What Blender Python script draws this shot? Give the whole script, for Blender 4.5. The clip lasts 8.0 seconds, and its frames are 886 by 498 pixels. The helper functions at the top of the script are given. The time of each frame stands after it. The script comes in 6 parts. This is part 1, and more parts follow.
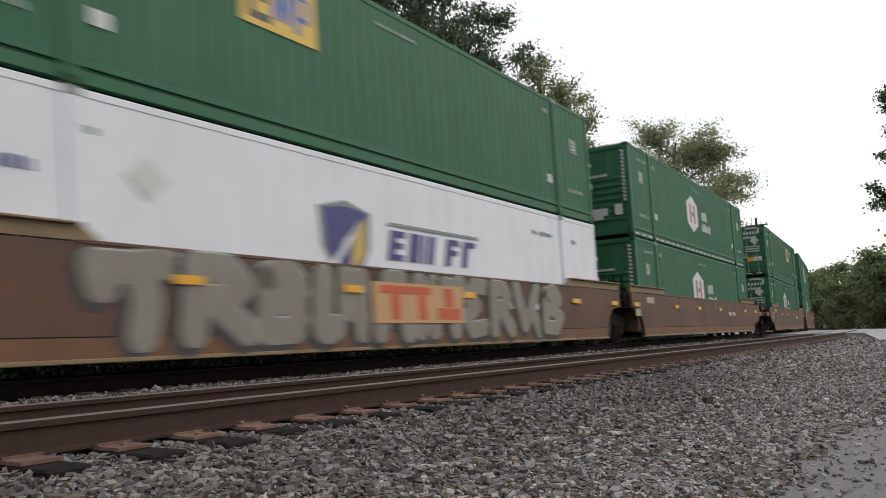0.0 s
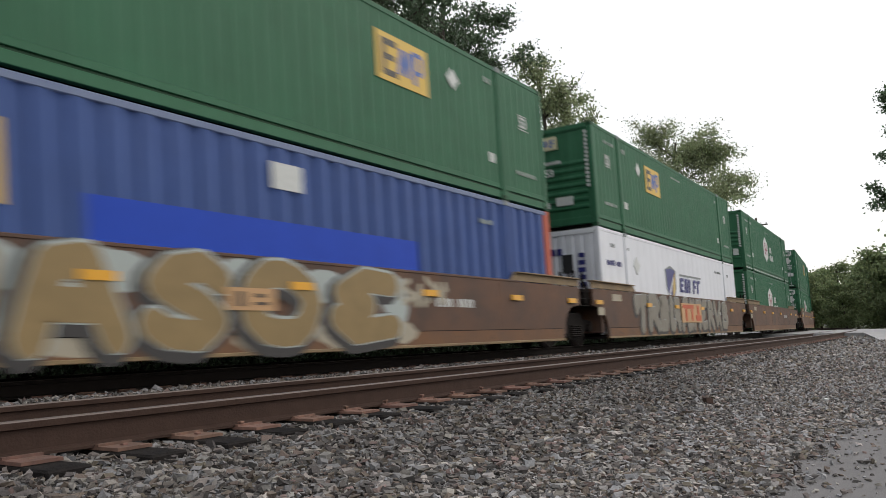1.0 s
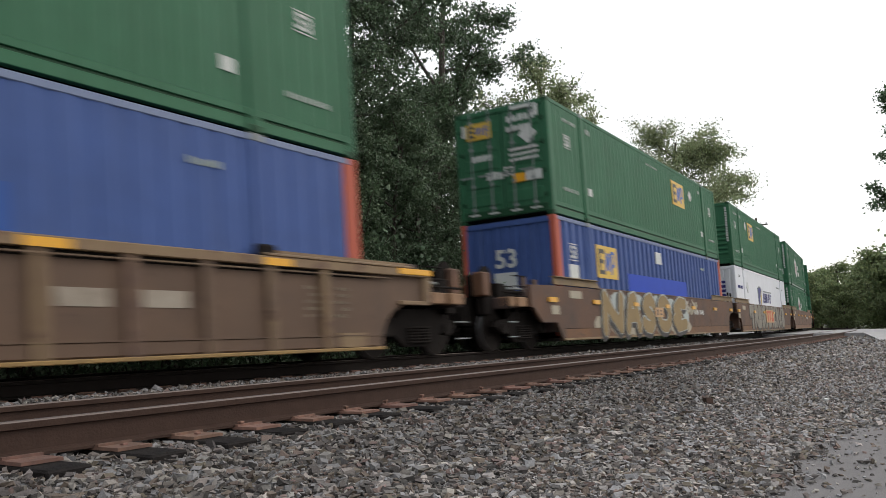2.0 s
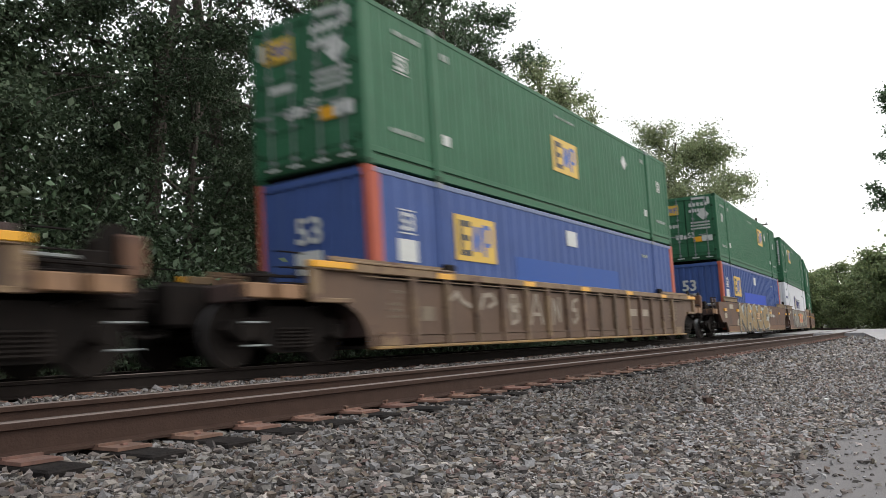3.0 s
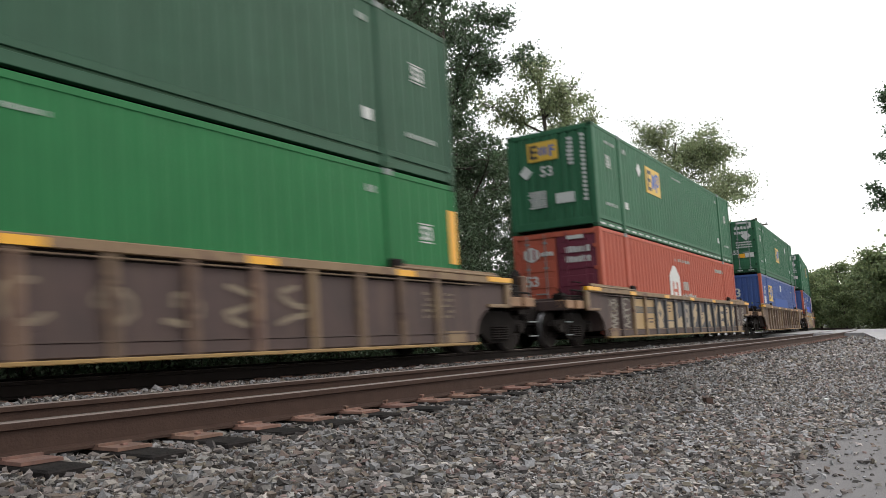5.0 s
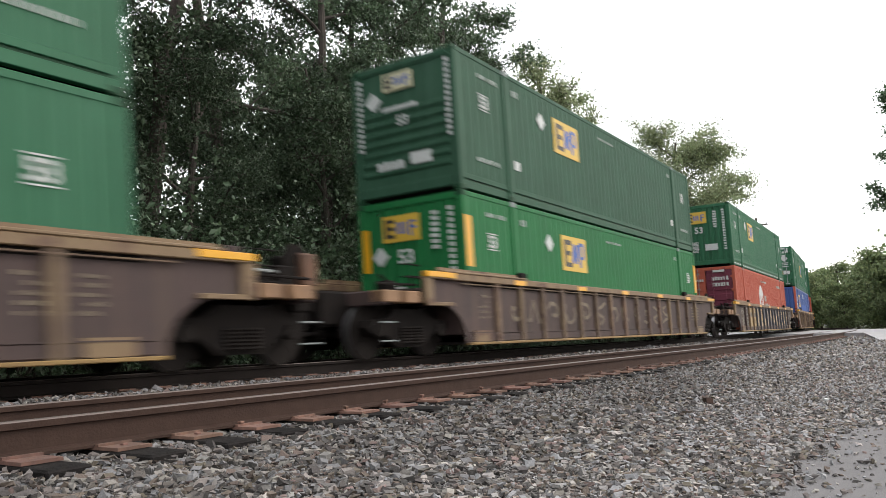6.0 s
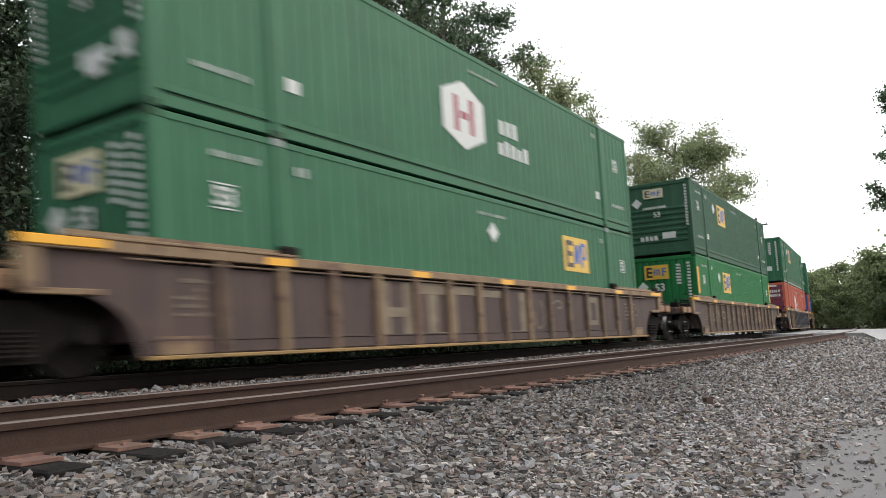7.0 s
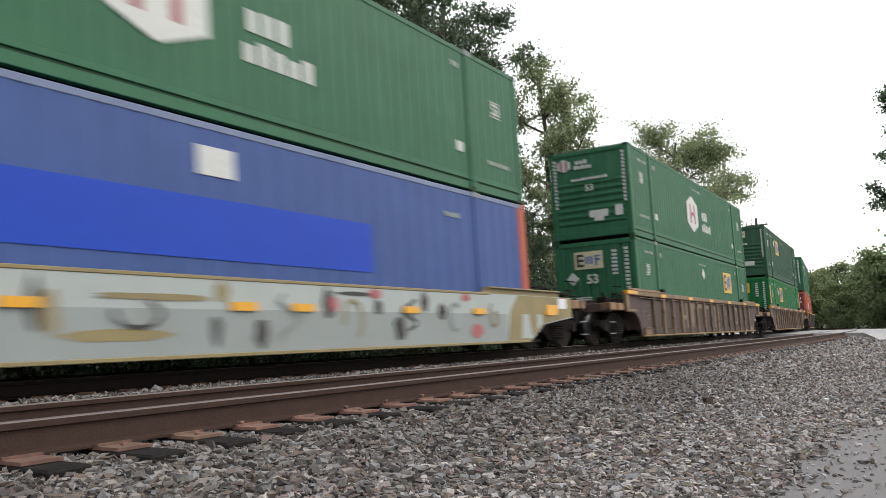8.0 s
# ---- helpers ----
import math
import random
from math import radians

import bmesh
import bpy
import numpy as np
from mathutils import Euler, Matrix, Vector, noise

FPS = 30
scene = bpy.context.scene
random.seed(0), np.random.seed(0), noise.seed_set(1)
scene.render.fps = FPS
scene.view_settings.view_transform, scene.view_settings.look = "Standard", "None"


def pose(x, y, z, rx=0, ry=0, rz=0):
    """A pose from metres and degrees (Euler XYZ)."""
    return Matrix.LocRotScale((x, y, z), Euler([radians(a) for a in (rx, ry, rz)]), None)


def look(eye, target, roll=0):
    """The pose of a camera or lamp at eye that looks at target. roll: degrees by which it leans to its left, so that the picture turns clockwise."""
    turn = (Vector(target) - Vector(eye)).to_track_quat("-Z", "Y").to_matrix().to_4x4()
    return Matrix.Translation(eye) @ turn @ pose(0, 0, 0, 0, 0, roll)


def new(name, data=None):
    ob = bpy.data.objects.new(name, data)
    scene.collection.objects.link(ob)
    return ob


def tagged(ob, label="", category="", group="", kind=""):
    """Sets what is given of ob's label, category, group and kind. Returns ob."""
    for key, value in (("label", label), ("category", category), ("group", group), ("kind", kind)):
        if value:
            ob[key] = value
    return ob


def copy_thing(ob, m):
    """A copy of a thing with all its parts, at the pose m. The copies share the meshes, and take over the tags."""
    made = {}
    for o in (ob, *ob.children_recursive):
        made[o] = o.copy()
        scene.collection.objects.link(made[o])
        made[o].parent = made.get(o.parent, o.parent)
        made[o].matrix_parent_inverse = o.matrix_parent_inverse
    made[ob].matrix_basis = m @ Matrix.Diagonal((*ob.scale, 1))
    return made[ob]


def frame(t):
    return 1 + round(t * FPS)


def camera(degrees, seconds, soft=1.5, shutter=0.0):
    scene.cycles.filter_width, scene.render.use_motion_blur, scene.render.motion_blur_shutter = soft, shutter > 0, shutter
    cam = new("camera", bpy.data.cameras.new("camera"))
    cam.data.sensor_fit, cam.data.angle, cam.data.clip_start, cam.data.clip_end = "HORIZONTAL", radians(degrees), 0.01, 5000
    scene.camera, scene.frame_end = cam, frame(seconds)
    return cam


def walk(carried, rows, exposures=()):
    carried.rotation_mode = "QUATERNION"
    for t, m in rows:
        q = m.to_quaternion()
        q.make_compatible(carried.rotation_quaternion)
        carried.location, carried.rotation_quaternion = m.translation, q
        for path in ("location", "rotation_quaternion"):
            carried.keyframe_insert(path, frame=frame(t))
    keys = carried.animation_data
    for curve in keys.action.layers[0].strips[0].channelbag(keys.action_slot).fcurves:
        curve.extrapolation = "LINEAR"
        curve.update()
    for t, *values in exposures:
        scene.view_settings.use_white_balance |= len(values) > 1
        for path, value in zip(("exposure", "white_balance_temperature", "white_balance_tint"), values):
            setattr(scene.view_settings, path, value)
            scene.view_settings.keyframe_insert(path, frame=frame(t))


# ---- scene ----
cam = camera(61.23, 8.0, soft=0.8, shutter=1.2)
# the film camera reads its picture from top to bottom
scene.cycles.rolling_shutter_type, scene.cycles.rolling_shutter_duration = 'TOP', 0.4
EYE = (0.0, 0.0, 0.374)
VIEW = look(EYE, (0.816814, 0.565094, 0.374 + 0.116118), -1.68)
walk(cam, [(0.0, VIEW), (8.0, VIEW)],
     exposures=[(0.0, -0.45), (0.5, -0.6), (1.0, -0.35), (1.5, -0.25), (3.0, 0.0), (3.5, 0.18), (4.0, -0.05), (4.5, -0.05), (6.0, 0.3), (6.5, 0.38), (7.0, 0.2), (7.5, 0.35), (8.0, 0.15)])

# ---------------------------------------------------------------- world and light
world = bpy.data.worlds.new("overcast")
scene.world = world
world.use_nodes = True
wn, wl = world.node_tree.nodes, world.node_tree.links
wn.clear()
sky = wn.new("ShaderNodeTexSky")
sky.sky_type = 'NISHITA'
sky.sun_disc = False
sky.sun_elevation, sky.sun_rotation = radians(40), radians(133)
sky.air_density, sky.dust_density, sky.ozone_density = 1.0, 4.0, 1.0
bg_sky = wn.new("ShaderNodeBackground")
bg_sky.inputs["Strength"].default_value = 0.05
bg_cloud = wn.new("ShaderNodeBackground")
bg_cloud.inputs["Color"].default_value = (1.0, 0.985, 0.98, 1)
bg_cloud.inputs["Strength"].default_value = 1.25
add = wn.new("ShaderNodeAddShader")
wout = wn.new("ShaderNodeOutputWorld")
wl.new(sky.outputs[0], bg_sky.inputs["Color"])
wl.new(bg_sky.outputs[0], add.inputs[0])
wl.new(bg_cloud.outputs[0], add.inputs[1])
wl.new(add.outputs[0], wout.inputs["Surface"])
sun_data = bpy.data.lights.new("sun", 'SUN')
sun_data.energy, sun_data.angle, sun_data.color = 0.95, radians(28), (1.0, 0.96, 0.9)
sun = new("sun", sun_data)
sun.matrix_world = look((13, -12, 15), (0, 0, 0))

# ---------------------------------------------------------------- track plan
# x runs along the railway, y across it, z up from the near rail's head
CURVE, EASE = 0.00087, 2.04e-05
NEAR_RAIL, GAUGE = 4.139, 1.505
NEAR_C, FAR_C = NEAR_RAIL + 0.7525, NEAR_RAIL + 0.75 + 4.099
BANK = 0.85


def on_curve(s, off):
    """Place and heading at the distance s along the line, off metres across."""
    ease = EASE if s > 0 else 0.0
    y = CURVE * s * s / 2 + ease * s ** 3 / 6
    th = CURVE * s + ease * s * s / 2
    return s - off * math.sin(th), y + off * math.cos(th), th


# ---------------------------------------------------------------- materials
def material(name, base, rough=0.6, metal=0.0, dark=None, scale=3.0, amount=0.5, fine=60.0, bump=0.15,
             streak=0.0, streak_col=(0.16, 0.13, 0.1), island=0.0, obj_random=0.0, spots=None, translucent=0.0, spec=0.5, palette=None):
    m = bpy.data.materials.new(name)
    m.use_nodes = True
    n, l = m.node_tree.nodes, m.node_tree.links
    b = n["Principled BSDF"]
    tc = n.new("ShaderNodeTexCoord")
    big = n.new("ShaderNodeTexNoise")
    big.inputs["Scale"].default_value, big.inputs["Detail"].default_value = scale, 6
    big.inputs["Roughness"].default_value = 0.65
    l.new(tc.outputs["Object"], big.inputs["Vector"])
    ramp = n.new("ShaderNodeMapRange")
    ramp.inputs[1].default_value, ramp.inputs[2].default_value = 0.35, 0.68
    ramp.inputs[3].default_value, ramp.inputs[4].default_value = 0.0, amount
    l.new(big.outputs["Fac"], ramp.inputs[0])
    mix = n.new("ShaderNodeMix")
    mix.data_type = 'RGBA'
    dk = dark or tuple(c * 0.6 for c in base)
    mix.inputs[6].default_value, mix.inputs[7].default_value = (*base, 1), (*dk, 1)
    l.new(ramp.outputs[0], mix.inputs[0])
    col = mix.outputs[2]
    if palette:
        rp = n.new("ShaderNodeValToRGB")
        rp.color_ramp.interpolation = 'CONSTANT'
        while len(rp.color_ramp.elements) < len(palette):
            rp.color_ramp.elements.new(1.0)
        for i, c in enumerate(palette):
            rp.color_ramp.elements[i].position, rp.color_ramp.elements[i].color = i / len(palette), (*c, 1)
        l.new(n.new("ShaderNodeNewGeometry").outputs["Random Per Island"], rp.inputs[0])
        mp = n.new("ShaderNodeMix")
        mp.data_type = 'RGBA'
        mp.inputs[0].default_value = 0.75
        l.new(col, mp.inputs[6])
        l.new(rp.outputs[0], mp.inputs[7])
        col = mp.outputs[2]
    if streak:
        mp = n.new("ShaderNodeMapping")
        mp.inputs["Scale"].default_value = (3.2, 3.2, 0.22)
        l.new(tc.outputs["Object"], mp.inputs[0])
        st = n.new("ShaderNodeTexNoise")
        st.inputs["Scale"].default_value, st.inputs["Detail"].default_value = 2.2, 5
        l.new(mp.outputs[0], st.inputs["Vector"])
        sr = n.new("ShaderNodeMapRange")
        sr.inputs[1].default_value, sr.inputs[2].default_value = 0.52, 0.78
        sr.inputs[4].default_value = streak
        l.new(st.outputs["Fac"], sr.inputs[0])
        mx = n.new("ShaderNodeMix")
        mx.data_type = 'RGBA'
        mx.inputs[7].default_value = (*streak_col, 1)
        l.new(sr.outputs[0], mx.inputs[0])
        l.new(col, mx.inputs[6])
        col = mx.outputs[2]
    if spots:
        sp = n.new("ShaderNodeTexNoise")
        sp.inputs["Scale"].default_value, sp.inputs["Detail"].default_value = spots[1], 8
        l.new(tc.outputs["Object"], sp.inputs["Vector"])
        sr = n.new("ShaderNodeMapRange")
        sr.inputs[1].default_value, sr.inputs[2].default_value = spots[2], spots[2] + 0.06
        l.new(sp.outputs["Fac"], sr.inputs[0])
        mx = n.new("ShaderNodeMix")
        mx.data_type = 'RGBA'
        mx.inputs[7].default_value = (*spots[0], 1)
        l.new(sr.outputs[0], mx.inputs[0])
        l.new(col, mx.inputs[6])
        col = mx.outputs[2]
    if island or obj_random:
        if island:
            src = n.new("ShaderNodeNewGeometry").outputs["Random Per Island"]
        else:
            src = n.new("ShaderNodeObjectInfo").outputs["Random"]
        k = island or obj_random
        vr = n.new("ShaderNodeMapRange")
        vr.inputs[3].default_value, vr.inputs[4].default_value = 1 - k, 1 + k
        l.new(src, vr.inputs[0])
        hs = n.new("ShaderNodeHueSaturation")
        l.new(vr.outputs[0], hs.inputs["Value"])
        wh = n.new("ShaderNodeTexWhiteNoise")
        wh.noise_dimensions = '1D'
        l.new(src, wh.inputs["W"])
        hr = n.new("ShaderNodeMapRange")
        hr.inputs[3].default_value, hr.inputs[4].default_value = 0.5 - 0.06 * k, 0.5 + 0.04 * k
        l.new(wh.outputs["Value"], hr.inputs[0])
        l.new(hr.outputs[0], hs.inputs["Hue"])
        l.new(col, hs.inputs["Color"])
        col = hs.outputs[0]
    l.new(col, b.inputs["Base Color"])
    b.inputs["Roughness"].default_value, b.inputs["Metallic"].default_value = rough, metal
    b.inputs["Specular IOR Level"].default_value = spec
    if bump:
        fn = n.new("ShaderNodeTexNoise")
        fn.inputs["Scale"].default_value, fn.inputs["Detail"].default_value = fine, 4
        l.new(tc.outputs["Object"], fn.inputs["Vector"])
        bp = n.new("ShaderNodeBump")
        bp.inputs["Strength"].default_value, bp.inputs["Distance"].default_value = bump, 0.02
        l.new(fn.outputs["Fac"], bp.inputs["Height"])
        l.new(bp.outputs[0], b.inputs["Normal"])
    if translucent:
        tr = n.new("ShaderNodeBsdfTranslucent")
        l.new(col, tr.inputs["Color"])
        ms = n.new("ShaderNodeMixShader")
        ms.inputs[0].default_value = translucent
        l.new(b.outputs[0], ms.inputs[1])
        l.new(tr.outputs[0], ms.inputs[2])
        l.new(ms.outputs[0], n["Material Output"].inputs["Surface"])
    return m


GREEN = material("green_paint", (0.022, 0.112, 0.054), 0.6, scale=1.1, amount=0.45, streak=0.5, streak_col=(0.054, 0.162, 0.09504), bump=0.05, fine=9, spec=0.3)
GREEN_NEW = material("bright_green_paint", (0.011, 0.13, 0.038), 0.58, scale=1.0, amount=0.35, streak=0.2, streak_col=(0.06, 0.15, 0.075), bump=0.05, fine=9, spec=0.22)
GREEN_DK = material("dark_green_rail_paint", (0.012, 0.054, 0.024), 0.6, scale=2.0, amount=0.5, bump=0.05, spec=0.22)
PALEBLUE = material("chalky_blue_rail_paint", (0.13, 0.17, 0.27), 0.6, scale=2.0, amount=0.5, dark=(0.06, 0.09, 0.2), bump=0.05)
WHITE = material("white_paint", (0.63, 0.65, 0.69), 0.4, scale=0.9, amount=0.2, streak=0.12, streak_col=(0.375, 0.36, 0.338), bump=0.03, fine=7, spec=0.22)
BLUE = material("faded_blue_paint", (0.045, 0.086, 0.245), 0.6, scale=1.2, amount=0.4, streak=0.3, streak_col=(0.09, 0.12, 0.225), bump=0.05, fine=9, spec=0.22)
BLUE_NEW = material("fresh_blue_paint", (0.012, 0.055, 0.4), 0.6, scale=2.0, amount=0.25, bump=0.03, spec=0.22)
RED = material("salmon_red_paint", (0.375, 0.0915, 0.0562), 0.6, scale=1.1, amount=0.35, dark=(0.3, 0.0675, 0.045), streak=0.2, streak_col=(0.375, 0.15, 0.105), bump=0.05, fine=9, spec=0.22)
MAROON = material("maroon_door_paint", (0.128, 0.0165, 0.0375), 0.55, scale=2.0, amount=0.4)
YELLOW = material("logo_yellow", (0.54, 0.352, 0.0413), 0.5, scale=4.0, amount=0.15, bump=0.02)
REFLECT = material("yellow_reflector", (0.637, 0.315, 0.0075), 0.35, scale=9.0, amount=0.2, bump=0.02)
MARK = material("white_marking", (0.495, 0.517, 0.503), 0.5, scale=12.0, amount=0.35, bump=0.02)
INK = material("black_marking", (0.0225, 0.0225, 0.0225), 0.5, scale=8.0, amount=0.3, bump=0.02)
INKBLUE = material("blue_marking", (0.0375, 0.0975, 0.338), 0.5, scale=8.0, amount=0.2, bump=0.02)
NAVY = material("navy_marking", (0.0188, 0.0225, 0.15), 0.45, scale=8.0, amount=0.2, bump=0.02)
GOLD = material("gold_marking", (0.45, 0.315, 0.075), 0.45, scale=8.0, amount=0.2, bump=0.02)
CRIMSON = material("crimson_marking", (0.225, 0.015, 0.0375), 0.45, scale=8.0, amount=0.2, bump=0.02)
CREAM = material("cream_spray_paint", (0.33, 0.3, 0.232), 0.7, scale=3.0, amount=0.45, dark=(0.27, 0.24, 0.173), bump=0.05)
GREYSPRAY = material("grey_spray_paint", (0.203, 0.191, 0.161), 0.7, scale=2.5, amount=0.5, dark=(0.15, 0.128, 0.09), bump=0.05)
OCHRE = material("ochre_spray_paint", (0.235, 0.165, 0.07), 0.7, scale=3.0, amount=0.4, bump=0.05)
BLACKSPRAY = material("black_spray_paint", (0.0338, 0.0323, 0.0323), 0.7, scale=3.0, amount=0.3, bump=0.05)
PINKSPRAY = material("pink_spray_paint", (0.338, 0.0975, 0.105), 0.7, scale=3.0, amount=0.3, bump=0.05)
PEACH = material("peach_panel_paint", (0.45, 0.27, 0.128), 0.6, scale=3.0, amount=0.3, bump=0.03)
ORANGE = material("orange_marking", (0.45, 0.0825, 0.0263), 0.6, scale=3.0, amount=0.3, bump=0.03)
BROWN = material("weathered_brown_paint", (0.108, 0.048, 0.022), 0.7, scale=1.1, amount=0.9, dark=(0.045, 0.027, 0.02), streak=0.5, streak_col=(0.085, 0.04, 0.022), spots=((0.075, 0.0375, 0.0263), 5.0, 0.66), bump=0.15)
DULLBROWN = material("dull_brown_grey_paint", (0.055, 0.0325, 0.0295), 0.75, scale=1.4, amount=0.7, dark=(0.03, 0.021, 0.019), streak=0.5, streak_col=(0.114, 0.072, 0.048), spots=((0.051, 0.027, 0.021), 5.0, 0.66), bump=0.15)
TANRUST = material("tan_brown_paint", (0.1, 0.058, 0.034), 0.7, scale=1.4, amount=0.7, dark=(0.06, 0.034, 0.021), streak=0.5, streak_col=(0.072, 0.045, 0.03), spots=((0.054, 0.027, 0.018), 5.0, 0.66), bump=0.15)
TAN = material("dirty_yellow_chord_paint", (0.18, 0.122, 0.063), 0.65, scale=2.5, amount=0.7, dark=(0.132, 0.078, 0.042), spots=((0.084, 0.042, 0.027), 4.0, 0.57), streak=0.4, streak_col=(0.10, 0.055, 0.032), bump=0.1)
OCHREP = material("ochre_brown_flange_paint", (0.21, 0.145, 0.065), 0.65, scale=2.0, amount=0.7, dark=(0.1, 0.065, 0.04), bump=0.1)
RUSTBAND = material("rust_orange_brown_paint", (0.145, 0.064, 0.022), 0.7, scale=1.5, amount=0.8, dark=(0.085, 0.046, 0.028), spots=((0.06, 0.035, 0.025), 5.0, 0.64), bump=0.15)
OLIVE = material("olive_yellow_paint", (0.225, 0.185, 0.08), 0.6, scale=1.5, amount=0.5, dark=(0.13, 0.1, 0.05), streak=0.3, bump=0.1)
PALE = material("pale_grey_paint", (0.33, 0.375, 0.365), 0.6, scale=1.5, amount=0.35, dark=(0.25, 0.285, 0.28), streak=0.3, streak_col=(0.27, 0.27, 0.232), bump=0.08)
PALE_LOW = material("stained_pale_grey_paint", (0.235, 0.27, 0.268), 0.6, scale=1.2, amount=0.6, dark=(0.2, 0.225, 0.22), streak=0.4, streak_col=(0.2, 0.19, 0.16), bump=0.08)
GREY = material("mid_grey_paint", (0.185, 0.21, 0.21), 0.6, scale=1.5, amount=0.35, streak=0.3, bump=0.08)
STEEL = material("grimy_black_steel", (0.009, 0.00788, 0.0075), 0.8, scale=5.0, amount=0.5, dark=(0.018, 0.0135, 0.0112), bump=0.2, spec=0.08)
WHEEL = material("rolling_wheel_steel", (0.0165, 0.0135, 0.012), 0.75, spec=0.1, scale=6.0, amount=0.5, bump=0.1)
RAIL_SIDE = material("rusty_rail_steel", (0.05, 0.0305, 0.0235), 0.75, scale=7.0, amount=0.6, dark=(0.03, 0.0185, 0.015), bump=0.2, spec=0.12)
FADED = material("faded_cream_spray", (0.19, 0.155, 0.105), 0.75, scale=3.5, amount=0.85, dark=(0.09, 0.066, 0.05), streak=0.5, streak_col=(0.08, 0.055, 0.042), bump=0.05)
RIBRUST = material("rust_worn_rib_paint", (0.15, 0.10, 0.058), 0.75, scale=3.0, amount=0.9, dark=(0.07, 0.042, 0.032), spots=((0.06, 0.03, 0.02), 5.0, 0.6), obj_random=0.25, bump=0.12)
FADED_WHITE = material("faded_white_spray", (0.3, 0.265, 0.215), 0.75, scale=4.0, amount=0.8, dark=(0.17, 0.135, 0.1), bump=0.05)
GREEN_DULL = material("dusty_green_paint", (0.026, 0.082, 0.047), 0.65, scale=1.1, amount=0.5, streak=0.5, streak_col=(0.06, 0.12, 0.085), bump=0.05, fine=9, spec=0.25)
BADGE_CREAM = material("faded_cream_badge", (0.5, 0.47, 0.31), 0.6, scale=5.0, amount=0.3, bump=0.02)
# rail steel darkened to hold the shade under the train
RAIL_SHADED = material("shaded_rail_steel", (0.016, 0.0125, 0.011), 0.8, scale=7.0, amount=0.6, bump=0.2, spec=0.1)
RAIL_TOP = material("polished_rail_head", (0.115, 0.095, 0.086), 0.5, metal=0.6, scale=2.0, amount=0.3, bump=0.03)
PLATE = material("rusty_tie_plate", (0.17, 0.092, 0.066), 0.85, scale=14.0, amount=0.7, dark=(0.0638, 0.039, 0.0315), obj_random=0.2, bump=0.25)
TIE = material("creosoted_timber", (0.0104, 0.0096, 0.0096), 0.85, scale=6.0, amount=0.6, dark=(0.0224, 0.0192, 0.0176), obj_random=0.25, bump=0.5, fine=35, spec=0.1)
STONE_TINTS = [(0.16, 0.152, 0.144), (0.092, 0.085, 0.081), (0.165, 0.136, 0.103), (0.25, 0.242, 0.23), (0.122, 0.11, 0.098), (0.13, 0.098, 0.08), (0.16, 0.163, 0.168), (0.055, 0.051, 0.049), (0.18, 0.168, 0.152), (0.115, 0.117, 0.122)]
STONE = material("ballast_stone", (0.13, 0.12, 0.113), 0.85, scale=12.0, amount=0.6, dark=(0.08, 0.066, 0.057), island=0.6, bump=0.3, fine=70, palette=[tuple(v * 0.92 for v in c) for c in STONE_TINTS], spec=0.25)
STONE_DUSTY = material("dusty_gravel_stone", (0.19, 0.18, 0.175), 0.9, scale=12.0, amount=0.6, dark=(0.13, 0.118, 0.108), island=0.65, bump=0.3, fine=70, palette=[tuple(v * 1.5 for v in c) for c in STONE_TINTS], spec=0.25)
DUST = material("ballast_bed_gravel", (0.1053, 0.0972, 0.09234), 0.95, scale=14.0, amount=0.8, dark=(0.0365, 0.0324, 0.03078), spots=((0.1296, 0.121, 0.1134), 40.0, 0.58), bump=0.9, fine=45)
ASPHALT = material("worn_asphalt", (0.15, 0.146, 0.148), 0.85, scale=4.0, amount=0.5, dark=(0.105, 0.102, 0.104), spots=((0.17, 0.165, 0.16), 90.0, 0.64), bump=0.4, fine=150)
CONCRETE = material("pale_road_paving", (0.32, 0.318, 0.322), 0.7, scale=0.6, amount=0.3, bump=0.1)
EARTH = material("dark_leafy_earth", (0.0413, 0.0375, 0.0263), 0.95, scale=1.5, amount=0.8, dark=(0.0225, 0.0338, 0.015), bump=0.6, fine=14)
BARK = material("grey_brown_bark", (0.0638, 0.0525, 0.0435), 0.9, scale=5.0, amount=0.6, bump=0.6, fine=22)
LEAF = material("summer_leaf", (0.098, 0.152, 0.082), 0.5, scale=0.35, amount=0.6, dark=(0.06, 0.098, 0.056), island=0.4, bump=0, translucent=0.3)
# darker copy of LEAF: the wood's shade is put into the colour
LEAF_SHADED = material("shaded_leaf", (0.056, 0.086, 0.048), 0.6, scale=0.35, amount=0.6, dark=(0.04, 0.06, 0.035), island=0.4, bump=0, translucent=0.2, spec=0.25)
LEAF_LT = material("light_summer_leaf", (0.255, 0.305, 0.165), 0.5, scale=0.35, amount=0.6, dark=(0.165, 0.205, 0.11), island=0.5, bump=0, translucent=0.48)
LEAF_FAR = material("distant_leaf", (0.1794, 0.234, 0.1014), 0.6, scale=0.2, amount=0.6, dark=(0.09672, 0.1373, 0.06552), island=0.45, bump=0, translucent=0.3)
POLEWOOD = material("weathered_pole_timber", (0.09, 0.075, 0.0638), 0.9, scale=4.0, amount=0.5, bump=0.3)


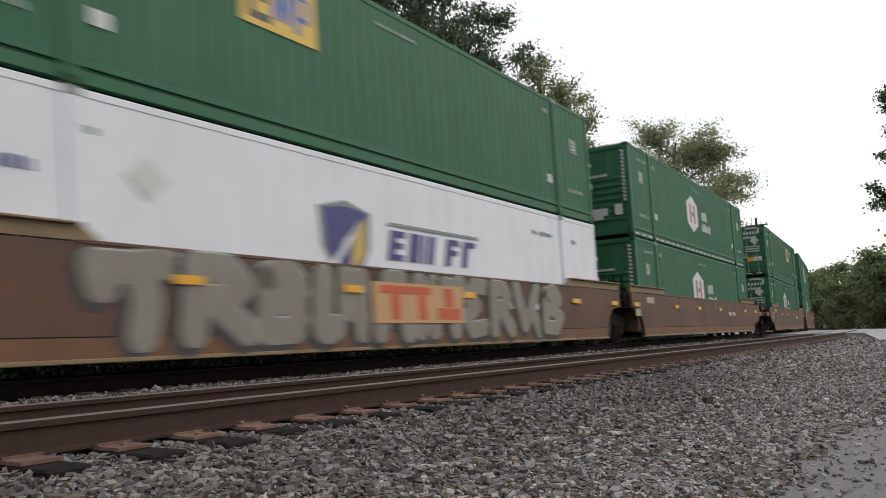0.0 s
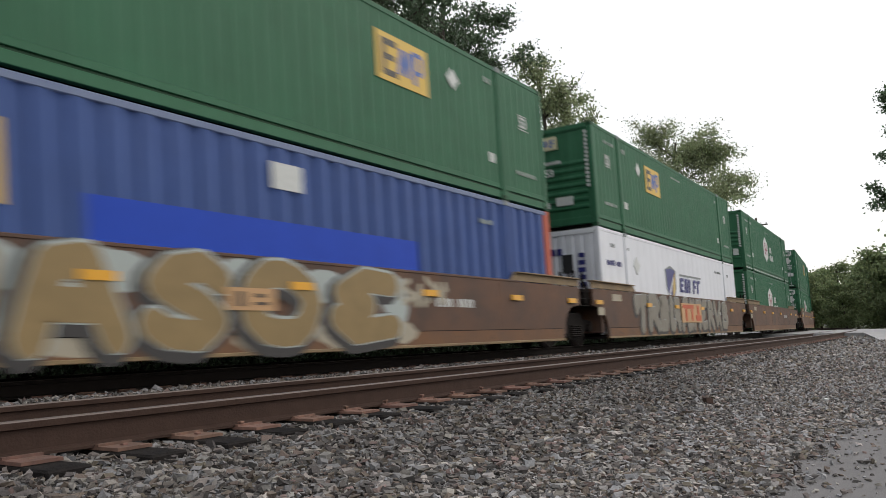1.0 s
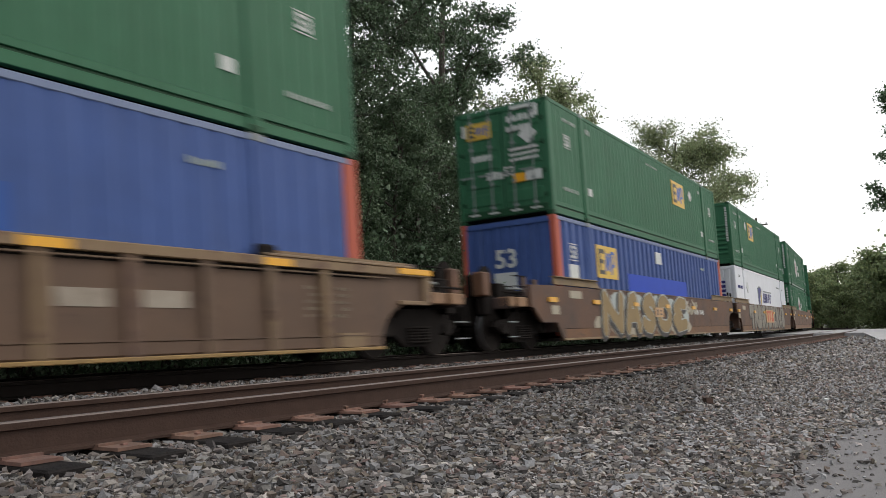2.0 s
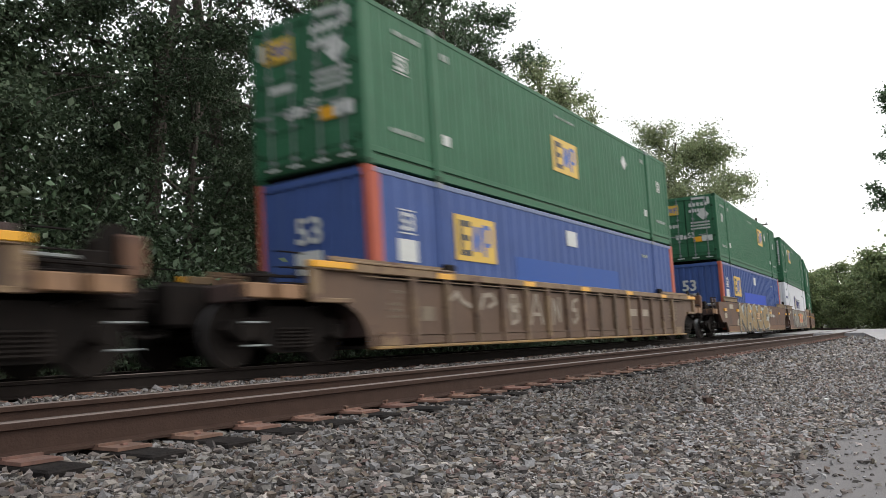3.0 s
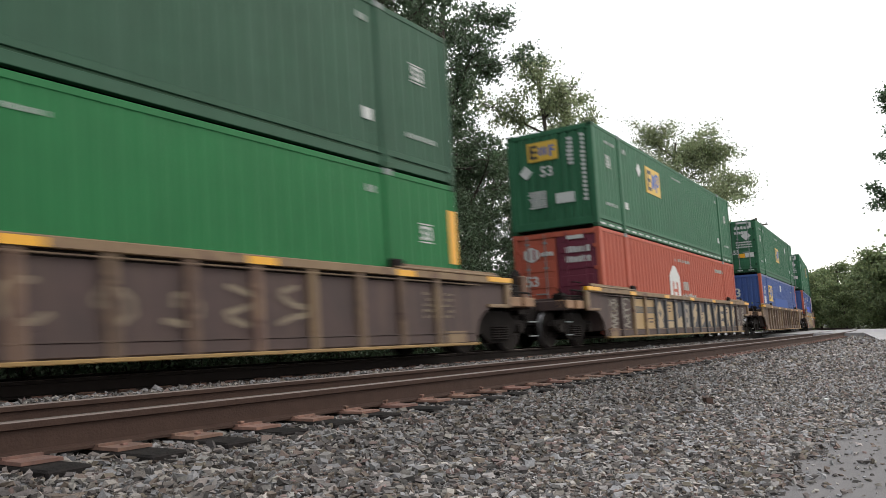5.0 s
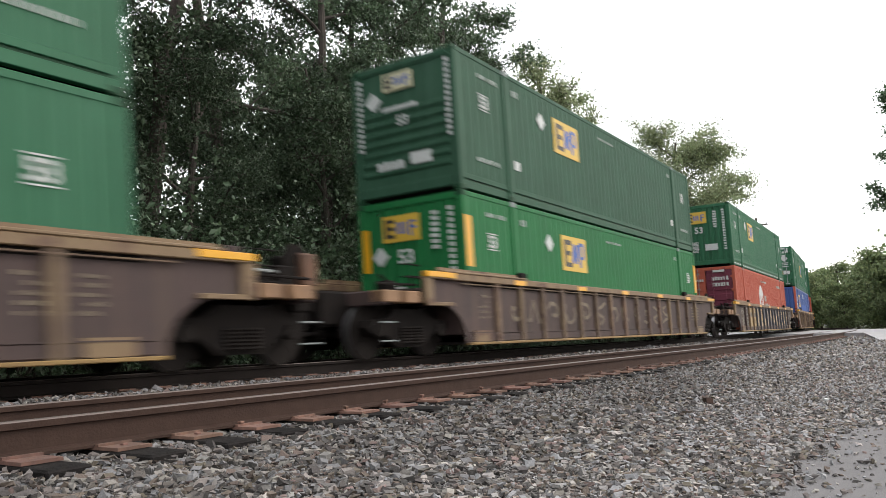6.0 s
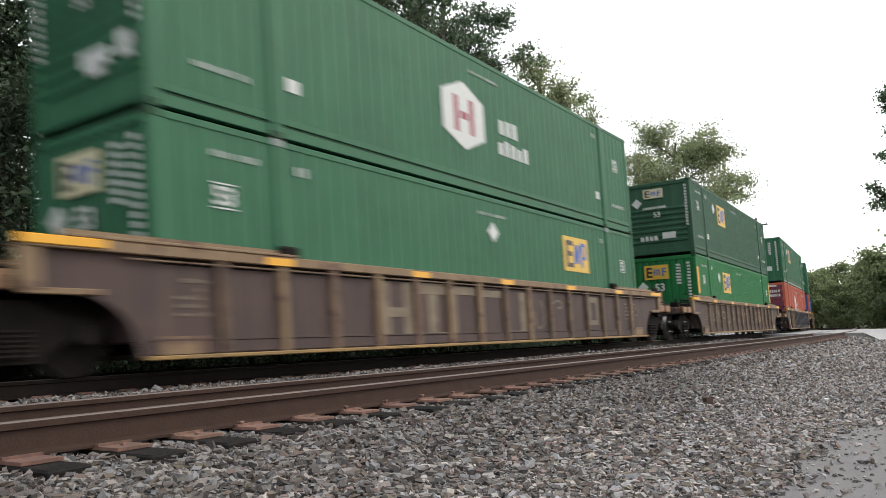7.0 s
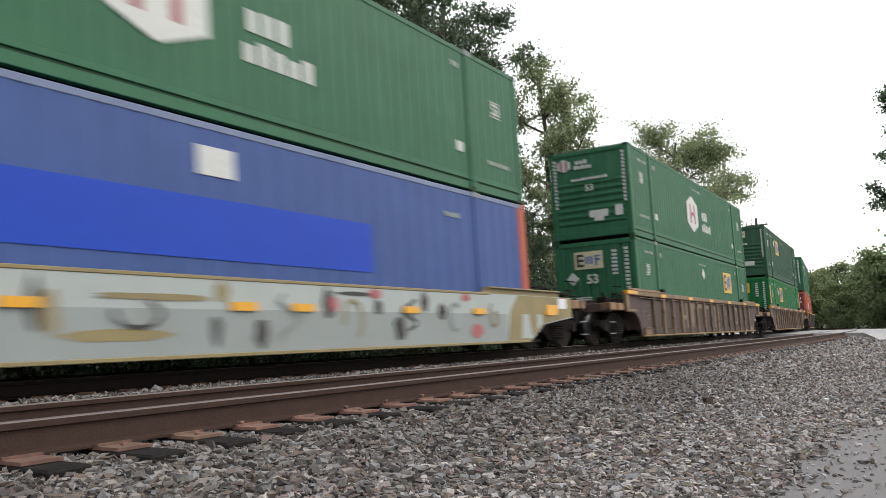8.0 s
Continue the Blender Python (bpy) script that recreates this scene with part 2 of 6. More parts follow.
SPRAY_SLATE = material("slate_spray_paint", (0.04, 0.043, 0.05), 0.7, scale=2.5, amount=0.6, dark=(0.062, 0.062, 0.064), streak=0.4, streak_col=(0.075, 0.06, 0.048), bump=0.08)
SPRAY_BUFF = material("buff_spray_paint", (0.36, 0.275, 0.165), 0.7, scale=3.0, amount=0.5, dark=(0.25, 0.19, 0.115), streak=0.3, streak_col=(0.16, 0.12, 0.08), bump=0.05)
PANEL_YELLOW = material("old_yellow_panel_paint", (0.34, 0.235, 0.105), 0.65, scale=1.8, amount=0.5, dark=(0.25, 0.165, 0.075), streak=0.4, streak_col=(0.17, 0.11, 0.06), bump=0.08)
EDGE_YELLOW = material("worn_yellow_edge_paint", (0.27, 0.165, 0.045), 0.65, scale=3.0, amount=0.8, dark=(0.12, 0.075, 0.035), bump=0.08)
BLUE_MID = material("repainted_mid_blue", (0.02, 0.075, 0.29), 0.6, scale=2.0, amount=0.4, dark=(0.035, 0.08, 0.25), bump=0.03, spec=0.22)
MARK_DULL = material("worn_white_marking", (0.27, 0.32, 0.29), 0.6, scale=12.0, amount=0.5, bump=0.02)
STEP_PAINT = material("tan_orange_step_paint", (0.24, 0.135, 0.068), 0.7, scale=3.0, amount=0.6, dark=(0.13, 0.075, 0.045), bump=0.1)
TREAD = material("polished_wheel_tread", (0.3, 0.3, 0.31), 0.35, metal=0.9, scale=5.0, amount=0.3, bump=0.03)


# ---------------------------------------------------------------- mesh helpers
def part(name, bm, mat, parent=None, label=""):
    me = bpy.data.meshes.new(name)
    bm.to_mesh(me)
    bm.free()
    return mesh_part(name, me, mat, parent, label)


def mesh_part(name, me, mat, parent=None, label=""):
    if mat and not me.materials:
        me.materials.append(mat)
    ob = new(name, me)
    if parent:
        ob.parent = parent
    if label:
        tagged(ob, label)
    if name in ("lettering", "badge_stroke", "spray_letter", "spray_outline", "spray_lettering", "glyph", "stem", "reflective_tape"):
        tagged(ob, kind="stuff")
    return ob


def box(bm, x0, x1, y0, y1, z0, z1, bev=0.0):
    r = bmesh.ops.create_cube(bm, size=1.0)
    m = Matrix.Translation(((x0 + x1) / 2, (y0 + y1) / 2, (z0 + z1) / 2)) @ Matrix.Diagonal((abs(x1 - x0), abs(y1 - y0), abs(z1 - z0), 1))
    bmesh.ops.transform(bm, matrix=m, verts=r["verts"])
    if bev:
        es = {e for v in r["verts"] for e in v.link_edges}
        bmesh.ops.bevel(bm, geom=list(es), offset=bev, segments=1, affect='EDGES')
    return r["verts"]


def boxes(*specs, bev=0.0):
    bm = bmesh.new()
    for s in specs:
        box(bm, *s, bev=bev)
    return bm


def prism(bm, pts, y0, y1):
    """A plate with the outline pts in (x, z) between y0 and y1."""
    a = [bm.verts.new((x, y0, z)) for x, z in pts]
    b = [bm.verts.new((x, y1, z)) for x, z in pts]
    n = len(pts)
    bm.faces.new(a)
    bm.faces.new(b[::-1])
    for i in range(n):
        bm.faces.new((a[i], b[i], b[(i + 1) % n], a[(i + 1) % n]))
    bmesh.ops.recalc_face_normals(bm, faces=bm.faces[:])


def disc(bm, x, y0, y1, z, r, n=24):
    prism(bm, [(x + r * math.cos(2 * math.pi * i / n), z + r * math.sin(2 * math.pi * i / n)) for i in range(n)], y0, y1)


def rod(bm, p, q, r, n=8):
    p, q = Vector(p), Vector(q)
    d = q - p
    res = bmesh.ops.create_cone(bm, cap_ends=True, segments=n, radius1=r, radius2=r, depth=d.length)
    m = Matrix.Translation((p + q) / 2) @ d.to_track_quat("Z", "Y").to_matrix().to_4x4()
    bmesh.ops.transform(bm, matrix=m, verts=res["verts"])


def bulk_mesh(name, verts, faces):
    """A mesh from arrays of vertices and of equal-sided faces."""
    me = bpy.data.meshes.new(name)
    k = faces.shape[1]
    me.vertices.add(len(verts))
    me.vertices.foreach_set("co", verts.astype(np.float32).ravel())
    me.loops.add(faces.size)
    me.loops.foreach_set("vertex_index", faces.astype(np.int32).ravel())
    me.polygons.add(len(faces))
    me.polygons.foreach_set("loop_start", np.arange(0, faces.size, k, dtype=np.int32))
    me.update(calc_edges=True)
    me.shade_flat()
    return me


def text_mesh(words, height):
    cu = bpy.data.curves.new("lettering", 'FONT')
    cu.body, cu.size, cu.extrude = words, height / 0.7, 0.004
    cu.align_x, cu.resolution_u, cu.offset = 'CENTER', 2, height * 0.035
    tmp = bpy.data.objects.new("lettering", cu)
    scene.collection.objects.link(tmp)
    dg = bpy.context.evaluated_depsgraph_get()
    me = bpy.data.meshes.new_from_object(tmp.evaluated_get(dg))
    bpy.data.objects.remove(tmp)
    me.transform(Matrix.Rotation(radians(90), 4, 'X'))
    me.materials.clear()
    return me


# ---------------------------------------------------------------- ground
BED_OFF = [-9.0, -1.0, 0.8, 2.2, 3.2, 3.6, 4.2, 5.5, 6.2, 6.7, 7.4, 8.0, 8.6, 9.4, 10.4, 11.3, 12.6]
BED_Z = [-0.43, -0.41, -0.375, -0.325, -0.26, -0.243, -0.255, -0.275, -0.235, -0.16, -0.15, -0.21, -0.24, -0.25, -0.23, -0.36, -0.56]


# the asphalt's crumbled edge: distance along the line, metres across
EDGE_S = [-9.0, 3.6, 5.2, 5.9, 6.4, 7.0, 7.8, 8.4, 10.0, 12.0, 14.0, 26.0]
EDGE_OFF = [0.78, 0.78, 0.85, 0.8, 0.56, 0.36, 0.42, 0.72, 0.78, 0.7, 0.3, -1.0]


def setting():
    bm = bmesh.new()
    bmesh.ops.create_grid(bm, x_segments=40, y_segments=40, size=1800)
    for v in bm.verts:
        v.co.z = -0.47
    tagged(part("ground", bm, EARTH), "dark earth and leaf litter beside the railway", "ground", kind="structure")
    bm = bmesh.new()
    cols = []
    for s in np.arange(-40, 150.1, 2.0):
        row = []
        for off, z in zip(BED_OFF, BED_Z):
            x, y, _ = on_curve(s, off)
            row.append(bm.verts.new((x, y, z)))
        cols.append(row)
    for a, b in zip(cols, cols[1:]):
        for i in range(len(a) - 1):
            bm.faces.new((a[i], b[i], b[i + 1], a[i + 1]))
    tagged(part("ballast_bed", bm, DUST), "grey gravel bed under the two railway tracks", "gravel", kind="structure")
    # broken edge of the paved lane
    rnd = random.Random(5)
    edge = [(0.4 + 0.3 * i, float(np.interp(0.4 + 0.3 * i, EDGE_S, EDGE_OFF)) + 0.1 + rnd.uniform(-0.07, 0.06)) for i in range(45)]
    pts = [(-9.0, 1.1)] + edge + [(14.5, -1.0), (14.5, -6), (-9.0, -6)]
    bm = bmesh.new()
    top = [bm.verts.new((x, y, -0.352)) for x, y in pts]
    low = [bm.verts.new((x, y + 0.01, -0.46)) for x, y in pts]
    bm.faces.new(top)
    for i in range(len(pts)):
        j = (i + 1) % len(pts)
        bm.faces.new((top[i], low[i], low[j], top[j]))
    bmesh.ops.recalc_face_normals(bm, faces=bm.faces[:])
    tagged(part("pavement", bm, ASPHALT), "worn grey asphalt with a crumbled edge beside the ballast", "pavement", kind="structure")
    # paved level crossing
    bm = bmesh.new()
    outline = [(24.5, 1.2), (31.0, 2.4), (43.0, 4.3), (44.0, 6.0), (45.0, 13.0), (52, 60), (82, 60), (74, 20), (72, 4), (90, -40), (30, -40), (23.0, -3)]
    top = [bm.verts.new((x, y, -0.04 if x > 42 else float(np.interp(y, BED_OFF, BED_Z)) + 0.012)) for x, y in outline]
    low = [bm.verts.new((x, y, -0.5)) for x, y in outline]
    bm.faces.new(top)
    for i in range(len(outline)):
        j = (i + 1) % len(outline)
        bm.faces.new((top[i], low[i], low[j], top[j]))
    bmesh.ops.triangulate(bm, faces=bm.faces[:])
    bmesh.ops.recalc_face_normals(bm, faces=bm.faces[:])
    tagged(part("road", bm, CONCRETE), "pale paved road over the level crossing", "road", kind="structure")


# ---------------------------------------------------------------- track
RAIL = [(-0.076, -0.186), (-0.076, -0.172), (-0.014, -0.155), (-0.010, -0.05), (-0.036, -0.042), (-0.037, -0.008), (-0.030, 0.0),
        (0.030, 0.0), (0.037, -0.008), (0.036, -0.042), (0.010, -0.05), (0.014, -0.155), (0.076, -0.172), (0.076, -0.186)]


def rail(parent, off, z0, lean, steel):
    bm = bmesh.new()
    rows = []
    for s in np.arange(-30, 150.1, 1.5):
        row = []
        for a, b in RAIL:
            x, y, _ = on_curve(s, off + a)
            row.append(bm.verts.new((x, y, z0 + b - a * lean)))
        rows.append(row)
    n = len(RAIL)
    for r0, r1 in zip(rows, rows[1:]):
        for i in range(n):
            j = (i + 1) % n
            f = bm.faces.new((r0[i], r0[j], r1[j], r1[i]))
            f.material_index = 1 if i in (5, 6, 7) else 0
    bmesh.ops.recalc_face_normals(bm, faces=bm.faces[:])
    ob = part("rail", bm, steel, parent, "rust-brown steel rail with a polished head")
    ob.data.materials.append(RAIL_TOP)


def tie_meshes():
    bm = bmesh.new()
    box(bm, -0.115, 0.115, -1.31, 1.31, -0.17, 0.0, bev=0.012)
    for v in bm.verts:
        v.co += 0.008 * noise.noise_vector(v.co * 9)
    tie = bpy.data.meshes.new("tie")
    bm.to_mesh(tie)
    bm.free()
    bm = bmesh.new()
    prism(bm, [(-0.108, 0.0), (0.108, 0.0), (0.105, 0.018), (-0.105, 0.018)], -0.3, 0.19)
    box(bm, -0.105, 0.105, -0.112, -0.083, 0.017, 0.032)
    box(bm, -0.105, 0.105, 0.083, 0.112, 0.017, 0.032)
    plate = bpy.data.meshes.new("tie_plate")
    bm.to_mesh(plate)
    bm.free()
    bm = bmesh.new()
    box(bm, -0.009, 0.009, -0.009, 0.009, -0.05, 0.036)
    box(bm, -0.017, 0.017, -0.016, 0.022, 0.034, 0.05, bev=0.004)
    spike = bpy.data.meshes.new("spike")
    bm.to_mesh(spike)
    bm.free()
    for me, mt in ((tie, TIE), (plate, PLATE), (spike, PLATE)):
        me.materials.append(mt)
    return tie, plate, spike


def track(name, centre, z0, lean, first, count, step, label, near):
    base = new(name)
    tagged(base, label, "railway track", kind="structure")
    # the far rails take the colour with the train's shade painted in
    steel = RAIL_SIDE if centre < 6 else RAIL_SHADED
    rail(base, centre - GAUGE / 2, z0 + lean * GAUGE / 2, lean, steel)
    rail(base, centre + GAUGE / 2, z0 - lean * GAUGE / 2, lean, steel)
    rnd = random.Random(3)
    for i in range(count):
        s = first + i * step
        x, y, th = on_curve(s, centre)
        skew = rnd.uniform(-1.2, 1.2)
        m = Matrix.Translation((x, y, z0 - 0.203)) @ Matrix.Rotation(th + radians(skew), 4, 'Z') @ Matrix.Rotation(-lean, 4, 'X')
        t = mesh_part("tie", TIE_ME, None, base)
        t.matrix_basis = m @ Matrix.Translation((0, rnd.uniform(-0.06, 0.05), 0))
        for side in (-1, 1):
            pm = m @ Matrix.Translation((0, side * GAUGE / 2, 0.003)) @ Matrix.Rotation(0 if side < 0 else math.pi, 4, 'Z')
            p = mesh_part("tie_plate", PLATE_ME, None, base)
            p.matrix_basis = pm
            if near and side < 0 and 10 < i < 44:
                for k in range(3):
                    sp = mesh_part("spike", SPIKE_ME, None, p)
                    up = rnd.uniform(-0.005, 0.022) if k == 0 and rnd.random() < 0.6 else rnd.uniform(-0.032, -0.02)
                    sp.matrix_basis = Matrix.Translation(((-0.065, 0.06, 0.0)[k], (-0.1, -0.1, -0.2)[k], up)) @ Matrix.Rotation(rnd.uniform(-0.15, 0.15), 4, 'X')


# ---------------------------------------------------------------- ballast stones
def stones():
    rng = np.random.default_rng(11)
    # crushed rock: six-sided blocks with uneven corners, and coarser ones farther off
    block = (np.array([(x, y, z) for z in (-0.8, 0.8) for x, y in ((-0.8, -0.8), (0.8, -0.8), (0.8, 0.8), (-0.8, 0.8))]),
             np.array([(0, 2, 1), (0, 3, 2), (4, 5, 6), (4, 6, 7), (0, 1, 5), (0, 5, 4), (1, 2, 6), (1, 6, 5), (2, 3, 7), (2, 7, 6), (3, 0, 4), (3, 4, 7)]))
    octa = (np.array([(1, 0, 0), (-1, 0, 0), (0, 1, 0), (0, -1, 0), (0, 0, 1), (0, 0, -1)]) * 1.2,
            np.array([(0, 2, 4), (2, 1, 4), (1, 3, 4), (3, 0, 4), (2, 0, 5), (1, 2, 5), (3, 1, 5), (0, 3, 5)]))
    # s0, s1, off0, off1, stones per square metre, mean radius
    zones = [(2.2, 6.5, 0.3, 1.9, 4200, 0.0108), (0.8, 6.5, 1.9, 4.35, 2500, 0.0143), (6.5, 13.0, 0.2, 1.9, 2600, 0.0125), (6.5, 13.0, 1.9, 4.35, 1700, 0.0158), (13.0, 26.0, 0.6, 1.9, 800, 0.02), (13.0, 26.0, 1.9, 4.0, 620, 0.0235),
             (3.0, 13.0, -0.4, 1.1, 300, 0.0075), (7.0, 13.0, -1.0, 0.2, 700, 0.02), (13, 26, -1.5, 0.6, 380, 0.025),
             (0.8, 14.0, 4.35, 5.5, 260, 0.022), (1.5, 16.0, 6.0, 8.05, 560, 0.022), (16.0, 34.0, 6.0, 8.0, 200, 0.03),
             (2.0, 20.0, 10.0, 11.4, 120, 0.025), (26, 42, 0.8, 3.6, 190, 0.036), (-5.0, 0.8, 0.95, 3.6, 300, 0.026), (0.8, 2.2, 0.95, 1.9, 900, 0.02)]
    sorts = {True: ([], []), False: ([], [])}
    for s0, s1, o0, o1, dens, rad in zones:
        n = int((s1 - s0) * (o1 - o0) * dens)
        bv, bf = block if 0 < s0 < 6 and o0 < 4 else octa
        s, o = rng.uniform(s0, s1, n), rng.uniform(o0, o1, n)
        z = np.interp(o, BED_OFF, BED_Z)
        z = np.where((o < np.interp(s, EDGE_S, EDGE_OFF) + 0.15) & (s < 14), np.maximum(z, -0.352), z)
        # stones thin out over the asphalt
        keep = np.ones(n, bool)
        wob = 0.04 * np.sin(s * 7.3 + 1) + 0.03 * np.sin(s * 17 + o * 9)
        line = np.interp(s, EDGE_S, EDGE_OFF) + wob
        keep &= rng.random(n) < np.where(rad < 0.01, np.clip((o - line + 0.5) / 0.5, 0.08, 1.0), np.clip((o - line + 0.1) / 0.16, 0.022, 1.0))
        # and lie between the ties, not on them
        nearest = np.abs((s - TIE_FIRST + TIE_STEP / 2) % TIE_STEP - TIE_STEP / 2)
        keep &= ~((o > 3.58) & (o < 6.15) & (nearest < 0.13))
        s, o, z = s[keep], o[keep], z[keep]
        n = len(s)
        ease = np.where(s > 0, EASE, 0)
        th = CURVE * s + ease * s * s / 2
        x, y = s - o * np.sin(th), CURVE * s * s / 2 + ease * s ** 3 / 6 + o * np.cos(th)
        r = rad * np.exp(rng.normal(0, 0.32, n))
        r = np.minimum(r, rad * 1.7)
        z = z + r * rng.uniform(-0.2, 1.25, n) + np.where((o > 3.6) & (o < 4.1), 0.012, 0)
        shape = rng.uniform(0.6, 1.25, (n, 3))
        shape[:, 2] *= 0.75
        shape[:, 0] *= 1.35
        v = bv[None] * (1 + rng.uniform(-0.62, 0.36, (n, len(bv), 3)))
        v[..., 0] += v[..., 2] * rng.uniform(-0.5, 0.5, (n, 1)) + v[..., 1] * rng.uniform(-0.45, 0.45, (n, 1))
        v[..., 1] += v[..., 2] * rng.uniform(-0.5, 0.5, (n, 1))
        v = v * shape[:, None]
        a, b = rng.uniform(0, 6.28, n), rng.normal(0, 0.75, n)
        ca, sa, cb, sb = np.cos(a), np.sin(a), np.cos(b), np.sin(b)
        vx, vy, vz = v[..., 0], v[..., 1], v[..., 2]
        vy, vz = vy * cb[:, None] - vz * sb[:, None], vy * sb[:, None] + vz * cb[:, None]
        vx, vy = vx * ca[:, None] - vy * sa[:, None], vx * sa[:, None] + vy * ca[:, None]
        w = np.stack([vx, vy, vz], -1) * r[:, None, None] + np.stack([x, y, z], -1)[:, None]
        # the stones beside the lane are smaller and dustier than those of the track
        pick = (rng.random(n) < np.clip((2.75 - o) / 1.5 + np.clip((s - 9) / 6, 0, 1), 0, 1)) & (o < 4.1) & (s > 1)
        for dusty in (True, False):
            allv, allf = sorts[dusty]
            ws = w[pick == dusty]
            n0 = sum(len(q) for q in allv)
            allv.append(ws.reshape(-1, 3))
            allf.append((bf[None] + (np.arange(len(ws)) * len(bv))[:, None, None] + n0).reshape(-1, 3))
    for dusty, stone, text in ((False, STONE, "loose angular grey and brown crushed-stone ballast"), (True, STONE_DUSTY, "small dusty pale-grey gravel beside the paved lane")):
        me = bulk_mesh("ballast", np.concatenate(sorts[dusty][0]), np.concatenate(sorts[dusty][1]))
        tagged(mesh_part("ballast", me, stone), text, "gravel", kind="stuff")


# ---------------------------------------------------------------- containers
LEN, WID, HGT = 16.154, 2.6, 2.896
HALF = LEN / 2
SIDE = -WID / 2


def X(u):
    """Lengthwise place of a point u metres behind the box's leading end."""
    return HALF - u


def corrugated(x0, x1, z0, z1, y, out, pitch, depth):
    """A pressed wall in the x, z plane; ribs stand towards out."""
    n = max(1, round((x1 - x0) / pitch))
    p = (x1 - x0) / n
    prof = []
    for i in range(n):
        a = x0 + i * p
        prof += [(a, 0), (a + p * 0.5, 0), (a + p * 0.58, depth), (a + p * 0.92, depth)]
    prof.append((x1, 0))
    bm = bmesh.new()
    lo = [bm.verts.new((a, y - out * d, z0)) for a, d in prof]
    hi = [bm.verts.new((a, y - out * d, z1)) for a, d in prof]
    li = [bm.verts.new((a, y - out * (d + 0.03), z0)) for a, d in prof]
    hi2 = [bm.verts.new((a, y - out * (d + 0.03), z1)) for a, d in prof]
    for i in range(len(prof) - 1):
        bm.faces.new((lo[i], lo[i + 1], hi[i + 1], hi[i]))
        bm.faces.new((li[i], hi2[i], hi2[i + 1], li[i + 1]))
        bm.faces.new((hi[i], hi[i + 1], hi2[i + 1], hi2[i]))
    bmesh.ops.recalc_face_normals(bm, faces=bm.faces[:])
    return bm


def bars_bm(u, z, w, h, n, rnd, gap=0.4):
    """A row of small bars in place of small lettering, in the side's plane."""
    bm = bmesh.new()
    p = w / n
    for i in range(n):
        if n > 5 and rnd.random() < 0.12:
            continue
        a = u - w / 2 + i * p
        k = h * rnd.uniform(0.75, 1.0)
        box(bm, X(a), X(a + p * (1 - gap)), SIDE - 0.008, SIDE + 0.002, z - h / 2, z - h / 2 + k)
    return bm


def slab(u0, z0, u1, z1, t=0.008):
    return boxes((X(u1), X(u0), SIDE - t, SIDE + 0.004, z0, z1))


def badge_block(box_thing, u0, z0=1.57, w=1.47, h=0.86):
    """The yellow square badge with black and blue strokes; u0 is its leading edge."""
    u1 = u0 + w
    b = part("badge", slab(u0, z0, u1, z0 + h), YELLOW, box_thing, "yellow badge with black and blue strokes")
    L = X(u1)
    t = (SIDE - 0.013, SIDE - 0.007)
    part("badge_stroke", boxes((L + 0.14, L + 0.25, *t, z0 + 0.1, z0 + h - 0.1), (L + 0.27, L + 0.56, *t, z0 + h - 0.22, z0 + h - 0.1),
                               (L + 0.27, L + 0.5, *t, z0 + h / 2 - 0.05, z0 + h / 2 + 0.06), (L + 0.27, L + 0.56, *t, z0 + 0.1, z0 + 0.21)), INK, b)
    bm = bmesh.new()
    lo, hi = z0 + 0.2, z0 + h - 0.18
    for a, c in ((0.56, 0.66), (0.78, 0.88)):
        prism(bm, [(L + a, lo), (L + a + 0.13, lo), (L + c + 0.13, hi), (L + c, hi)], *t)
    prism(bm, [(L + 0.72, hi), (L + 0.8, hi), (L + 0.84, lo + 0.05), (L + 0.76, lo + 0.05)], *t)
    box(bm, L + 1.02, L + 1.12, *t, lo - 0.08, hi + 0.06)
    box(bm, L + 1.13, L + 1.3, *t, lo + 0.12, lo + 0.2)
    box(bm, L + 1.13, L + 1.3, *t, hi - 0.02, hi + 0.06)
    box(bm, L + 1.26, L + 1.34, *t, lo + 0.17, hi + 0.01)
    part("badge_stroke", bm, INKBLUE, b)


def hexagon_badge(box_thing, uc, zc, text_u, scale=1.0):
    bm = bmesh.new()
    w, h = 0.76 * scale, 0.70 * scale
    c = X(uc)
    prism(bm, [(c - w, zc - h * 0.55), (c, zc - h), (c + w, zc - h * 0.55), (c + w, zc + h * 0.55), (c, zc + h), (c - w, zc + h * 0.55)], SIDE - 0.008, SIDE + 0.004)
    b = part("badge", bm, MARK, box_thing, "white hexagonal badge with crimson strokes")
    t = (SIDE - 0.013, SIDE - 0.007)
    part("badge_stroke", boxes((c - 0.36, c - 0.2, *t, zc - 0.36, zc + 0.36), (c + 0.2, c + 0.36, *t, zc - 0.36, zc + 0.36), (c - 0.13, c + 0.13, *t, zc - 0.08, zc + 0.07)), CRIMSON, b)
    rnd = random.Random(9)
    bm = bars_bm(text_u - 0.05, zc + 0.12, 0.85 * scale, 0.4 * scale, 3, rnd, 0.42)
    b2 = bars_bm(text_u - 0.25, zc - 0.36, 1.4 * scale, 0.34 * scale, 5, rnd, 0.4)
    part("lettering", bm, MARK, b)
    part("lettering", b2, MARK, b)


